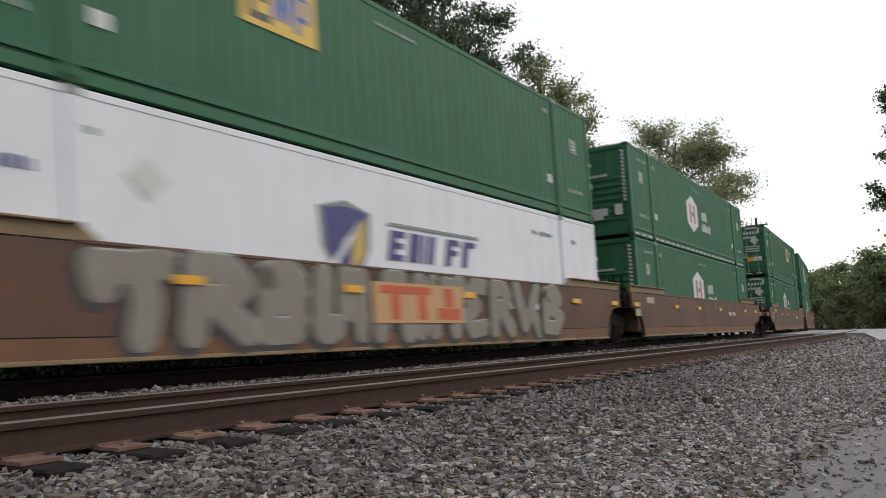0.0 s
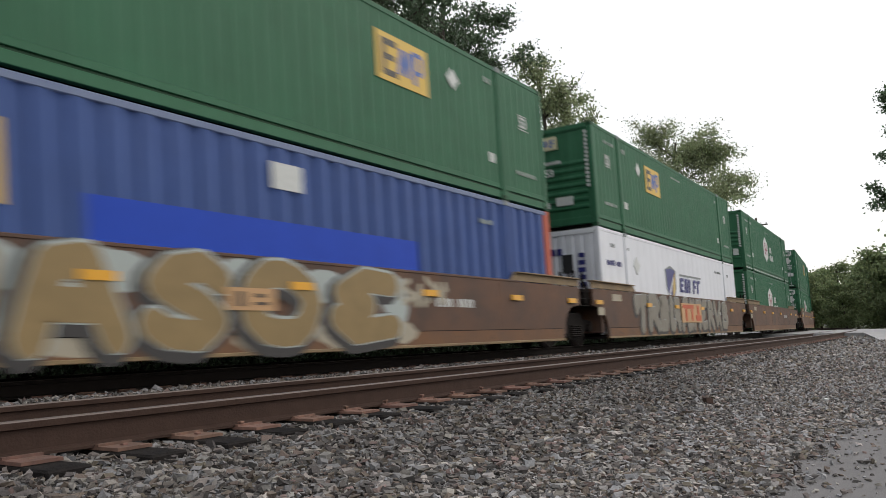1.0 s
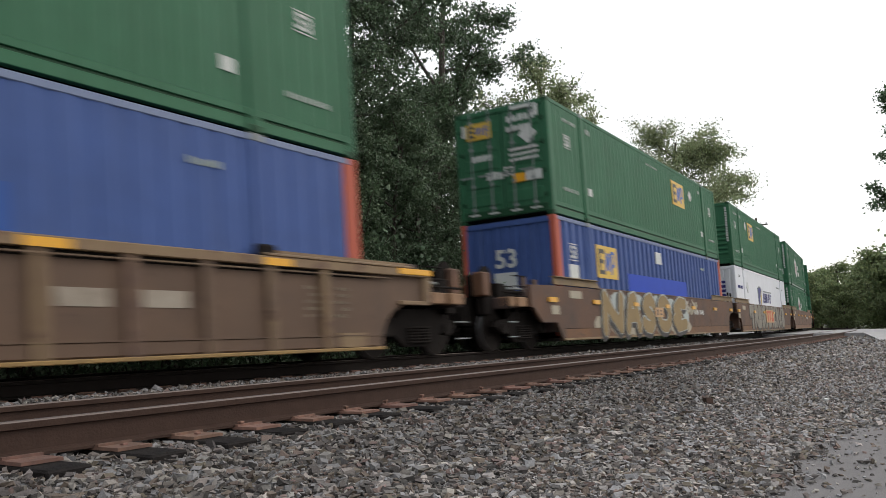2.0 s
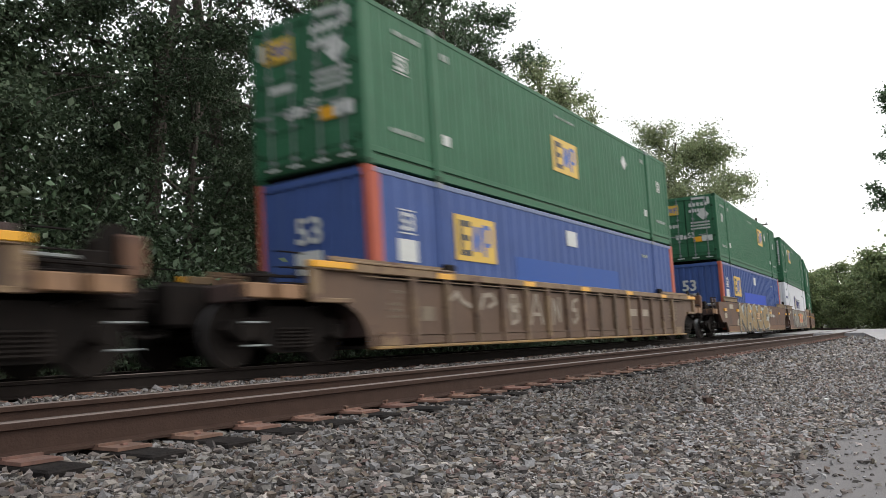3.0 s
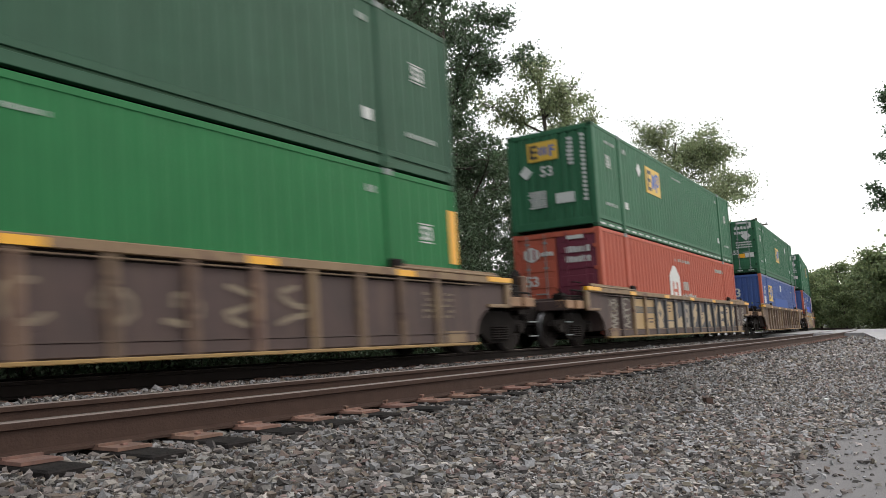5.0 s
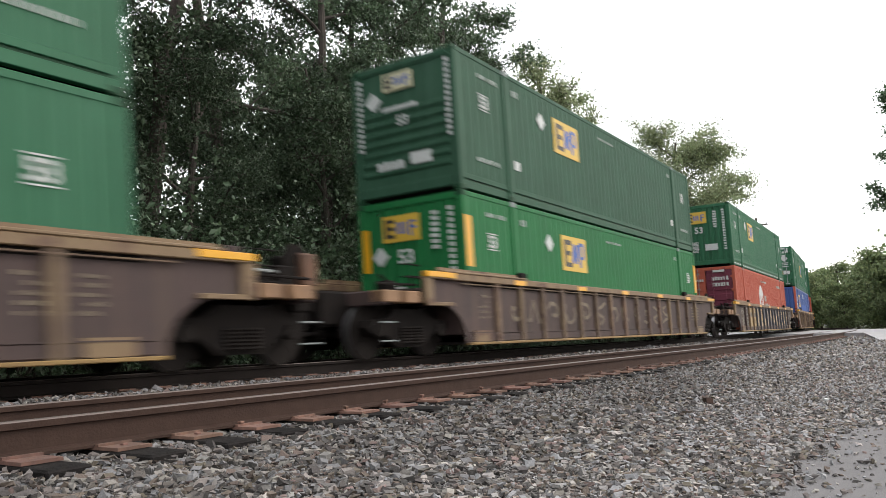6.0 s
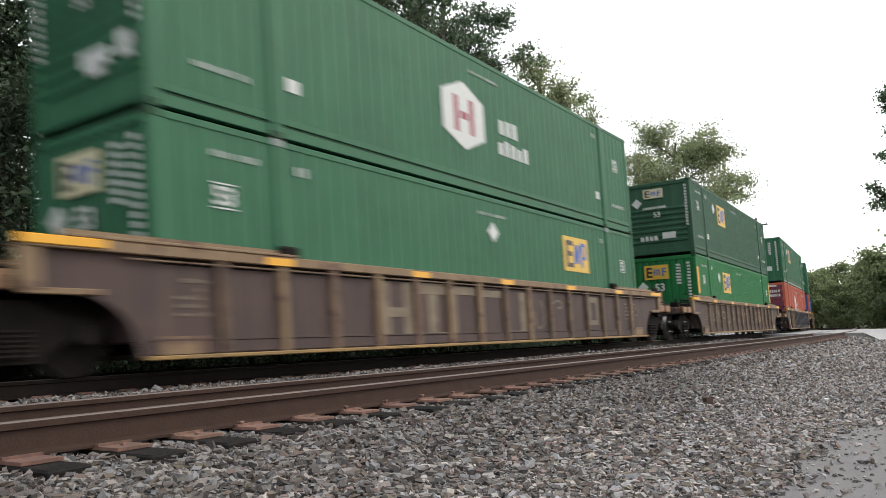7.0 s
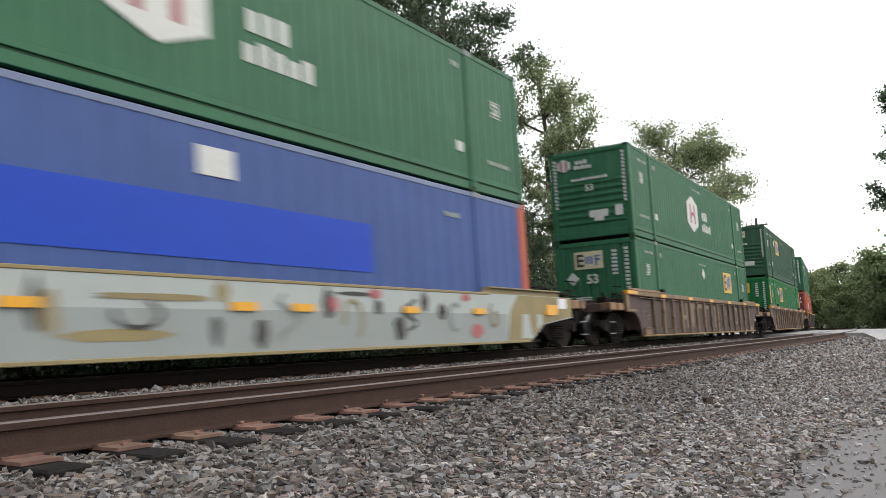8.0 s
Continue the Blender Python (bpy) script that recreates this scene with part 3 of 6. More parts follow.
def shield_badge(box_thing):
    t0, t1, t2 = (SIDE - 0.008, SIDE + 0.004), (SIDE - 0.013, SIDE - 0.007), (SIDE - 0.018, SIDE - 0.012)
    L, z0 = X(10.42), 1.05

    def shape(k):
        c = L + 0.6
        return [(c - 0.6 * k, z0 + 1.08 - 0.06 / k), (c, z0 + 0.55 + 0.62 * k), (c + 0.6 * k, z0 + 1.08 - 0.06 / k), (c + 0.55 * k, z0 + 0.42), (c, z0 - 0.35 * k), (c - 0.55 * k, z0 + 0.42)]
    bm = bmesh.new()
    prism(bm, shape(1.0), *t0)
    b = part("badge", bm, GREY, box_thing, "shield badge in navy, white and gold")
    bm = bmesh.new()
    prism(bm, shape(0.84), *t1)
    part("badge_field", bm, NAVY, b)
    bm = bmesh.new()
    prism(bm, [(L + 0.62, z0 + 0.0), (L + 1.02, z0 + 0.35), (L + 1.06, z0 + 0.95), (L + 0.75, z0 + 0.6)], *t2)
    part("badge_field", bm, GOLD, b)
    bm = bmesh.new()
    prism(bm, [(L + 0.15, z0 + 0.1), (L + 0.42, z0 + 0.35), (L + 0.5, z0 + 0.3), (L + 0.95, z0 + 0.92), (L + 0.72, z0 + 0.55), (L + 0.6, z0 + 0.6), (L + 0.35, z0 + 0.1)], SIDE - 0.022, SIDE - 0.017)
    part("badge_field", bm, WHITE, b)
    bm = bmesh.new()
    zb, zt, p = 1.36, 1.86, 0.56
    for i in range(5):
        a = X(8.82) + i * p
        prism(bm, [(a, zb), (a + 0.18, zb), (a + 0.3, zt), (a + 0.12, zt)], *t1)
        if i in (0, 3, 4):
            prism(bm, [(a + 0.27, zt - 0.11), (a + 0.5, zt - 0.11), (a + 0.53, zt), (a + 0.27, zt)], *t1)
        if i in (0, 3):
            prism(bm, [(a + 0.2, zb + 0.2), (a + 0.42, zb + 0.2), (a + 0.45, zb + 0.3), (a + 0.22, zb + 0.3)], *t1)
        if i in (0,):
            prism(bm, [(a + 0.14, zb), (a + 0.42, zb), (a + 0.45, zb + 0.1), (a + 0.16, zb + 0.1)], *t1)
        if i == 1:
            for k in (0.18, 0.36):
                prism(bm, [(a + k, zb), (a + k + 0.1, zb), (a + k + 0.22, zt), (a + k + 0.12, zt)], *t1)
    part("badge_stroke", bm, NAVY, b)
    bm = bmesh.new()
    prism(bm, [(X(8.78), 1.93), (X(5.95), 1.93), (X(5.9), 1.99), (X(8.74), 1.99)], *t1)
    part("badge_stroke", bm, GREY, b)


def container(name, label, paint, rail_paint, pitch, depth, end, post=True, end_paint=None, corner_paint=None, groove=True, dashes=False, seed=0, top_paint=None):
    """A long domestic shipping container, origin at the middle of its base; its rear faces -x."""
    rnd = random.Random(seed)
    c = new(name)
    tagged(c, label, "container", group="double-stacked containers")
    zb = 0.34 if groove else 0.16
    for sgn in (-1, 1):
        y = sgn * WID / 2
        part("side_panel", corrugated(-HALF + 0.14, HALF - 0.14, zb, HGT - 0.1, y - sgn * 0.004, sgn, pitch, depth), paint, c)
        part("top_rail", boxes((-HALF + 0.1, HALF - 0.1, y - sgn * 0.1, y + sgn * 0.004, HGT - 0.11, HGT - 0.012), bev=0.01), top_paint or paint, c)
        br = part("bottom_rail", boxes((-HALF + 0.1, HALF - 0.1, y - sgn * 0.12, y - sgn * 0.012, 0.045, 0.2), bev=0.008), paint, c)
        if groove:
            part("rail_lip", boxes((-HALF + 0.12, HALF - 0.12, y - sgn * 0.12, y - sgn * 0.03, 0.2, 0.24)), rail_paint, br)
            part("rail_lip", boxes((-HALF + 0.12, HALF - 0.12, y - sgn * 0.12, y - sgn * 0.004, 0.24, 0.345), bev=0.008), paint, br)
        if dashes and sgn < 0:
            bm = bmesh.new()
            for i in range(25):
                a = 0.45 + i * 0.63
                box(bm, X(a + 0.36), X(a), SIDE + 0.006, SIDE + 0.02, 0.095, 0.145)
            part("reflective_tape", bm, MARK, br, "white reflective tape dashes")
        if post:
            for u in (2.03, LEN - 2.03):
                p = part("lifting_post", boxes((X(u) - 0.09, X(u) + 0.09, y - sgn * 0.1, y + sgn * 0.03, 0.0, HGT), bev=0.012), paint, c)
                for z in (0.0, HGT - 0.118):
                    part("casting", boxes((X(u) - 0.1, X(u) + 0.1, y - sgn * 0.16, y + sgn * 0.036, z, z + 0.118), bev=0.012), GREY if z else rail_paint, p)
    for sx in (-1, 1):
        for sgn in (-1, 1):
            xa, ya = sx * HALF, sgn * WID / 2
            wide = 0.17 if not corner_paint else 0.3
            p = part("corner_post", boxes((xa - sx * wide, xa, ya - sgn * 0.13, ya + sgn * 0.006, 0.1, HGT - 0.1), bev=0.012), corner_paint or paint, c)
            for z in (0.0, HGT - 0.118):
                part("casting", boxes((xa - sx * 0.178, xa + sx * 0.004, ya - sgn * 0.162, ya + sgn * 0.01, z, z + 0.118), bev=0.012), corner_paint or rail_paint, p)
    bm = boxes((-HALF + 0.1, HALF - 0.1, -1.2, 1.2, 0.06, 0.16))
    part("floor", bm, STEEL, c)
    part("roof", boxes((-HALF + 0.05, HALF - 0.05, -1.22, 1.22, HGT - 0.05, HGT - 0.02), bev=0.008), paint, c)
    # leading end, plain pressed steel
    bm = corrugated(-1.18, 1.18, 0.2, HGT - 0.12, 0, -1, 0.3, 0.03)
    bmesh.ops.transform(bm, matrix=Matrix.Translation((HALF - 0.02, 0, 0)) @ Matrix.Rotation(radians(90), 4, 'Z'), verts=bm.verts[:])
    part("end_wall", bm, end_paint or paint, c)
    # trailing end
    face = Matrix.Translation((-HALF + 0.02, 0, 0)) @ Matrix.Rotation(radians(-90), 4, 'Z')
    ep = end_paint or paint
    part("end_sill", boxes((-HALF, -HALF + 0.14, -1.15, 1.15, 0.1, 0.3), bev=0.01), rail_paint if end == "doors" else ep, c)
    part("end_header", boxes((-HALF, -HALF + 0.14, -1.15, 1.15, HGT - 0.16, HGT - 0.02), bev=0.01), ep, c)
    if end == "vcorr":
        bm = corrugated(-1.18, 1.18, 0.28, HGT - 0.14, 0, -1, 0.27, 0.045)
        bmesh.ops.transform(bm, matrix=face, verts=bm.verts[:])
        part("end_wall", bm, ep, c)
    elif end == "hribs":
        part("end_wall", boxes((-HALF + 0.05, -HALF + 0.1, -1.18, 1.18, 0.28, HGT - 0.14)), ep, c)
        for i in range(7):
            z = 0.52 + i * 0.205
            bm = bmesh.new()
            pr = [(-HALF + 0.05, z), (-HALF + 0.005, z + 0.035), (-HALF + 0.005, z + 0.09), (-HALF + 0.05, z + 0.125)]
            prism(bm, pr, -1.08, 1.08)
            part("end_rib", bm, ep, c)
    else:
        for k, sgn in enumerate((-1, 1)):
            y0, y1 = sorted((sgn * 0.02, sgn * 1.16))
            d = part("door", boxes((-HALF + 0.04, -HALF + 0.09, y0, y1, 0.3, HGT - 0.16), bev=0.008), (MAROON if end_paint is RED and sgn < 0 else ep), c)
            dp = MAROON if end_paint is RED and sgn < 0 else ep
            for i in range(5):
                z = 0.42 + i * 0.46
                part("door_panel", boxes((-HALF + 0.015, -HALF + 0.045, y0 + 0.1, y1 - 0.1, z, z + 0.3), bev=0.012), dp, d)
            for yy in (y0 + 0.3, y1 - 0.3):
                bm = bmesh.new()
                rod(bm, (-HALF - 0.012, yy, 0.16), (-HALF - 0.012, yy, HGT - 0.06), 0.017)
                for z in (0.35, 0.95, 1.9, 2.6):
                    box(bm, -HALF - 0.03, -HALF + 0.05, yy - 0.05, yy + 0.05, z - 0.03, z + 0.03)
                box(bm, -HALF - 0.045, -HALF - 0.02, yy, yy + 0.34, 1.16, 1.2)
                part("lock_rod", bm, GREY if dp is not MAROON else MAROON, d, "steel lock rod with handle")
            for z in (0.5, 1.1, 1.8, 2.4):
                ye = y1 if sgn > 0 else y0
                part("hinge", boxes((-HALF + 0.0, -HALF + 0.05, ye - 0.07, ye + 0.07, z - 0.05, z + 0.05), bev=0.01), rail_paint, d)
            bm = bmesh.new()
            for i in range(2):
                a = y0 + 0.15 + i * 0.55
                box(bm, -HALF - 0.006, -HALF + 0.002, a, a + 0.28, 0.19, 0.235)
            part("reflective_tape", bm, MARK, c)
    return c


def side_mark(c, kind, u, z, w=0.6, h=0.12, mat=None, n=8, seed=0):
    rnd = random.Random(int(u * 100 + z * 10) + seed)
    if kind == "bars":
        part("lettering", bars_bm(u, z, w, h, n, rnd), mat or MARK_DULL, c)
    elif kind == "diamond":
        bm = bmesh.new()
        a = X(u)
        prism(bm, [(a - w / 2, z), (a, z - w / 2), (a + w / 2, z), (a, z + w / 2)], SIDE - 0.012, SIDE + 0.004)
        part("hazard_placard", bm, mat or MARK, c, "white diamond placard holder")
    elif kind == "rect":
        part("decal", slab(u - w / 2, z - h / 2, u + w / 2, z + h / 2), mat or MARK, c)
    elif kind == "53":
        me = text_mesh("53", h)
        ob = mesh_part("size_marking", me, mat or MARK, c)
        ob.location = (X(u), SIDE - 0.008, z - h / 2)
        for k in (0.62, -0.72):
            part("size_rule", boxes((X(u) - h * 0.75, X(u) + h * 0.75, SIDE - 0.006, SIDE + 0.002, z + h * k, z + h * (k + 0.08))), mat or MARK, c)


def end_mark(c, kind, y, z, w=0.4, h=0.12, mat=None, n=6):
    """A mark on the trailing end; y across, facing -x."""
    rnd = random.Random(int(y * 100 + z * 77))
    xs = (-HALF - 0.012, -HALF + 0.03)
    if kind == "rect":
        part("decal", boxes((*xs, y - w / 2, y + w / 2, z - h / 2, z + h / 2)), mat or MARK, c)
    elif kind == "diamond":
        bm = bmesh.new()
        prism(bm, [(-w / 2, 0), (0, -w / 2), (w / 2, 0), (0, w / 2)], -0.012, 0.03)
        bmesh.ops.transform(bm, matrix=Matrix.Translation((-HALF, y, z)) @ Matrix.Rotation(radians(-90), 4, 'Z'), verts=bm.verts[:])
        part("hazard_placard", bm, mat or MARK, c, "white diamond placard holder")
    elif kind == "bars":
        bm = bmesh.new()
        p = w / n
        for i in range(n):
            a = y - w / 2 + i * p
            box(bm, *xs, a, a + p * 0.7, z - h / 2, z - h / 2 + h * rnd.uniform(0.8, 1))
        part("lettering", bm, mat or MARK, c)
    elif kind == "column":
        bm = bmesh.new()
        p = h / n
        for i in range(n):
            a = z - h / 2 + i * p
            box(bm, *xs, y - w / 2, y + w / 2 * rnd.uniform(0.6, 1), a, a + p * 0.6)
        part("lettering", bm, mat or MARK, c)
    elif kind == "53":
        me = text_mesh("53", h)
        me.transform(Matrix.Rotation(radians(-90), 4, 'Z'))
        ob = mesh_part("size_marking", me, mat or MARK, c)
        ob.location = (-HALF - 0.012, y, z - h / 2)
    elif kind == "badge":
        b = part("badge", boxes((*xs, y - w / 2, y + w / 2, z - h / 2, z + h / 2)), mat or YELLOW, c, "faded cream badge with dark strokes" if mat else "small yellow badge with dark strokes")
        t = (-HALF - 0.018, -HALF - 0.011)
        part("badge_stroke", boxes((*t, y + w * 0.33, y + w * 0.42, z - h * 0.36, z + h * 0.36), *[(*t, y + w * 0.16, y + w * 0.33, z + h * (a - 0.07), z + h * (a + 0.07)) for a in (-0.29, 0.0, 0.29)]), INK, b)
        part("badge_stroke", boxes(*[(*t, y + w * (a - 0.03), y + w * (a + 0.03), z - h * 0.22, z + h * 0.22) for a in (0.08, -0.02, -0.12)], (*t, y - w * 0.3, y - w * 0.23, z - h * 0.32, z + h * 0.26), (*t, y - w * 0.42, y - w * 0.3, z - h * 0.05, z + h * 0.05), (*t, y - w * 0.42, y - w * 0.3, z + h * 0.18, z + h * 0.26)), INKBLUE, b)
    elif kind == "hexagon":
        bm = bmesh.new()
        prism(bm, [(-w / 2, -h / 4), (0, -h / 2), (w / 2, -h / 4), (w / 2, h / 4), (0, h / 2), (-w / 2, h / 4)], -0.012, 0.03)
        bmesh.ops.transform(bm, matrix=Matrix.Translation((-HALF, y, z)) @ Matrix.Rotation(radians(-90), 4, 'Z'), verts=bm.verts[:])
        b = part("badge", bm, MARK, c, "white hexagonal badge with crimson strokes")
        part("badge_stroke", boxes((-HALF - 0.018, -HALF - 0.011, y + 0.06, y + 0.12, z - 0.14, z + 0.14), (-HALF - 0.018, -HALF - 0.011, y - 0.12, y - 0.06, z - 0.14, z + 0.14)), CRIMSON, b)


def common_marks(c, dia=None):
    side_mark(c, "53", 15.08, 1.95, h=0.24)
    side_mark(c, "53", 1.0, 1.9, h=0.24)
    side_mark(c, "bars", 14.9, 2.5, 0.8, 0.1, n=9)
    side_mark(c, "bars", 15.0, 0.72, 1.0, 0.1, n=12)
    side_mark(c, "bars", 1.0, 0.72, 0.9, 0.1, n=10)
    side_mark(c, "rect", 13.75, 0.85, 0.24, 0.2)
    side_mark(c, "rect", 2.45, 0.85, 0.2, 0.2)
    side_mark(c, "bars", 13.7, 2.5, 0.3, 0.16, n=2)
    side_mark(c, "bars", 2.5, 2.5, 0.24, 0.12, n=2)
    side_mark(c, "bars", 8.2, 2.52, 1.2, 0.07, n=14)
    if dia is not None:
        side_mark(c, "diamond", dia, 2.16, 0.42)


def end_text(c, style, hexagon=False, cream=False):
    if hexagon:
        end_mark(c, "hexagon", 0.8, 2.45, 0.42, 0.42)
        end_mark(c, "bars", 0.25, 2.5, 0.42, 0.12, n=3)
        end_mark(c, "bars", 0.2, 2.34, 0.6, 0.12, n=5)
        end_mark(c, "53", 0.0, 1.66, h=0.2)
        end_mark(c, "bars", 0.0, 1.95, 1.2, 0.08, n=15)
        end_mark(c, "rect", -0.25, 0.82, 0.6, 0.22)
        end_mark(c, "rect", -0.25, 0.66, 0.3, 0.14)
        end_mark(c, "rect", -0.9, 0.85, 0.24, 0.32)
        end_mark(c, "column", -1.12, 1.9, 0.1, 1.6, n=14)
        end_mark(c, "column", 1.12, 1.9, 0.1, 1.6, n=14)
        return
    if style == "doors":
        end_mark(c, "badge", 0.62, 2.35, 0.7, 0.42)
        end_mark(c, "bars", -0.55, 2.5, 0.8, 0.16, n=5)
        end_mark(c, "bars", -0.5, 2.25, 0.7, 0.16, n=6)
        end_mark(c, "diamond", -0.75, 2.05, 0.5)
        for i in range(3):
            end_mark(c, "bars", -0.6, 1.72 - i * 0.13, 0.8, 0.07, n=10)
        end_mark(c, "bars", 0.6, 1.65, 0.6, 0.16, n=4)
        end_mark(c, "53", -0.2, 1.2, h=0.22)
        end_mark(c, "bars", 0.25, 1.15, 0.5, 0.2, n=3)
        end_mark(c, "rect", -0.45, 1.0, 0.34, 0.22, REFLECT)
        end_mark(c, "rect", -0.85, 1.02, 0.42, 0.24)
        end_mark(c, "rect", -1.0, 2.62, 0.1, 0.3)
        end_mark(c, "rect", -0.6, 2.76, 0.6, 0.09)
        end_mark(c, "rect", 1.05, 2.4, 0.1, 0.3)
    elif style == "hribs":
        end_mark(c, "badge", 0.1, 2.45, 0.75, 0.36, BADGE_CREAM)
        end_mark(c, "diamond", 0.75, 2.12, 0.4)
        end_mark(c, "bars", 0.1, 1.9, 0.9, 0.09, n=12)
        end_mark(c, "53", 0.0, 1.62, h=0.2)
        end_mark(c, "rect", -0.4, 0.78, 0.5, 0.24)
        end_mark(c, "bars", 0.4, 0.72, 0.7, 0.18, n=4)
        end_mark(c, "column", -1.12, 1.9, 0.1, 1.6, n=14)
        end_mark(c, "column", 1.12, 1.9, 0.1, 1.6, n=14)
    else:
        end_mark(c, "badge", 0.2, 2.3, 0.92, 0.54, BADGE_CREAM if cream else None)
        end_mark(c, "column", -0.62, 2.2, 0.18, 0.8, n=7)
        end_mark(c, "column", -1.0, 1.7, 0.12, 1.9, n=16)
        end_mark(c, "53", 0.1, 1.72, h=0.28)
        end_mark(c, "diamond", 0.75, 1.75, 0.4, GREY)
        end_mark(c, "column", 0.45, 0.95, 0.55, 0.5, n=8)
        end_mark(c, "rect", -0.4, 0.9, 0.55, 0.28)


def green_box(end, badge=None, hexagon=None, dashes=False, paint=None, seed=0, dia=None, badge_z=1.57, cream=False):
    lab = {"doors": "ribbed doors", "hribs": "slatted end wall", "vcorr": "corrugated end wall"}[end]
    look_of = "white hexagonal badge" if hexagon else "yellow square badge"
    c = container("shipping_container", "%s green container with %s and %s" % ("bright" if paint is GREEN_NEW else "dark", look_of, lab),
                  paint or GREEN, GREEN_DK, 0.285, 0.017, end, dashes=dashes, seed=seed)
    if badge is not None:
        badge_block(c, badge, badge_z)
        common_marks(c, dia or (badge + 2.15 if badge > 8 else badge - 0.85))
    if hexagon:
        hexagon_badge(c, 9.08, 1.52, 7.4)
        common_marks(c)
    end_text(c, end, hexagon and end != "doors", cream)
    return c


def blue_box(seed=0, patch=True, smooth=False, rib=0.05):
    c = container("shipping_container", "faded blue corrugated steel container with red corner posts", BLUE, BLUE, 0.42, 0.009 if smooth else rib, "vcorr",
                  corner_paint=RED, groove=False, seed=seed, top_paint=PALEBLUE)
    if not smooth:
        badge_block(c, 12.16, 1.5, 1.5, 0.88)
        side_mark(c, "53", 15.15, 2.05, h=0.3)
        side_mark(c, "rect", 15.18, 1.55, 0.55, 0.38)
        end_mark(c, "53", 0.05, 1.95, h=0.44)
        end_mark(c, "rect", 0.1, 1.4, 0.6, 0.4)
    side_mark(c, "rect", 8.3, 2.38, 0.58, 0.38)
    side_mark(c, "bars", 2.9, 2.35, 0.5, 0.1, n=6)
    if patch:
        part("repaint_patch", boxes((X(11.3), X(5.28), SIDE - 0.006, SIDE + 0.002, 1.12, 1.9 if smooth else 1.73)), BLUE_MID if rib < 0.03 else BLUE_NEW, c, "brighter blue overpainted stripe")
    return c


def white_box(seed=0):
    c = container("shipping_container", "white smooth-sided container with navy shield badge", WHITE, WHITE, 0.6, 0.005, "vcorr", groove=False, seed=seed)
    shield_badge(c)
    side_mark(c, "diamond", 13.25, 2.0, 0.55)
    side_mark(c, "bars", 15.15, 1.96, 1.15, 0.16, NAVY, n=11)
    side_mark(c, "bars", 15.2, 2.45, 0.35, 0.12, GREY, n=2)
    side_mark(c, "bars", 14.0, 2.45, 0.3, 0.1, GREY, n=2)
    side_mark(c, "bars", 3.1, 2.35, 1.0, 0.1, GREY, n=9)
    side_mark(c, "bars", 1.4, 2.3, 0.3, 0.12, GREY, n=2)
    end_mark(c, "bars", 0.3, 2.3, 1.0, 0.2, NAVY, n=5)
    end_mark(c, "rect", -0.35, 1.95, 0.3, 0.5, INK)
    end_mark(c, "column", -0.75, 1.8, 0.2, 1.0, NAVY, n=5)
    return c


def red_box(seed=0):
    c = container("shipping_container", "salmon-red corrugated container with one maroon door", RED, RED, 0.3, 0.036, "doors", end_paint=RED, groove=False, seed=seed)
    bm = bmesh.new()
    a, t = X(9.4), (SIDE - 0.008, SIDE + 0.004)
    prism(bm, [(a - 0.6, 1.0), (a + 0.6, 1.0), (a + 0.6, 1.88), (a + 0.14, 2.24), (a - 0.14, 2.24), (a - 0.6, 1.88)], *t)
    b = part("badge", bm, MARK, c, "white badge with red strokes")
    t = (SIDE - 0.013, SIDE - 0.007)
    part("badge_stroke", boxes((a - 0.3, a - 0.16, *t, 1.1, 1.7), (a + 0.16, a + 0.3, *t, 1.1, 1.7), (a - 0.16, a + 0.16, *t, 1.35, 1.45)), RED, b)
    side_mark(c, "bars", 8.1, 1.62, 0.7, 0.34, n=3)
    side_mark(c, "bars", 7.6, 1.2, 2.0, 0.32, n=8)
    side_mark(c, "bars", 8.3, 2.48, 1.9, 0.12, n=16)
    side_mark(c, "bars", 2.9, 2.42, 1.4, 0.16, n=11)
    end_mark(c, "hexagon", 0.75, 2.3, 0.44, 0.44)
    end_mark(c, "bars", 0.3, 2.3, 0.4, 0.12, n=4)
    end_mark(c, "53", 0.75, 1.55, h=0.28)
    for i in range(2):
        end_mark(c, "bars", -0.62, 2.35 - i * 0.27, 0.75, 0.18, n=6)
    end_mark(c, "rect", -0.6, 2.68, 0.5, 0.1)
    return c


# ---------------------------------------------------------------- well cars
WHEEL_R = 0.435


def wheelset(parent, x):
    """An axle with two wheels, origin at its centre."""
    bm = bmesh.new()
    rod(bm, (0, -1.05, 0), (0, 1.05, 0), 0.075, 12)
    for sgn in (-1, 1):
        y = sgn * 0.765
        disc(bm, 0, y - 0.065, y + 0.065, 0, WHEEL_R, 32)
        disc(bm, 0, y - sgn * 0.085, y - sgn * 0.06, 0, WHEEL_R + 0.025, 32)
        disc(bm, 0, y + sgn * 0.06, y + sgn * 0.08, 0, 0.16, 16)
        for k in range(4):
            a = k * math.pi / 2
            disc(bm, 0.26 * math.cos(a), y + sgn * 0.06, y + sgn * 0.07, 0.26 * math.sin(a), 0.04, 8)
    for f in bm.faces:
        c = f.calc_center_median()
        f.material_index = 1 if abs(abs(c.y) - 0.765) < 0.05 and math.hypot(c.x, c.z) > 0.96 * WHEEL_R else 0
    w = part("wheelset", bm, WHEEL, parent)
    w.data.materials.append(TREAD)
    w.location = (x, 0, WHEEL_R)
    WHEELSETS.append((w, x))
    return w


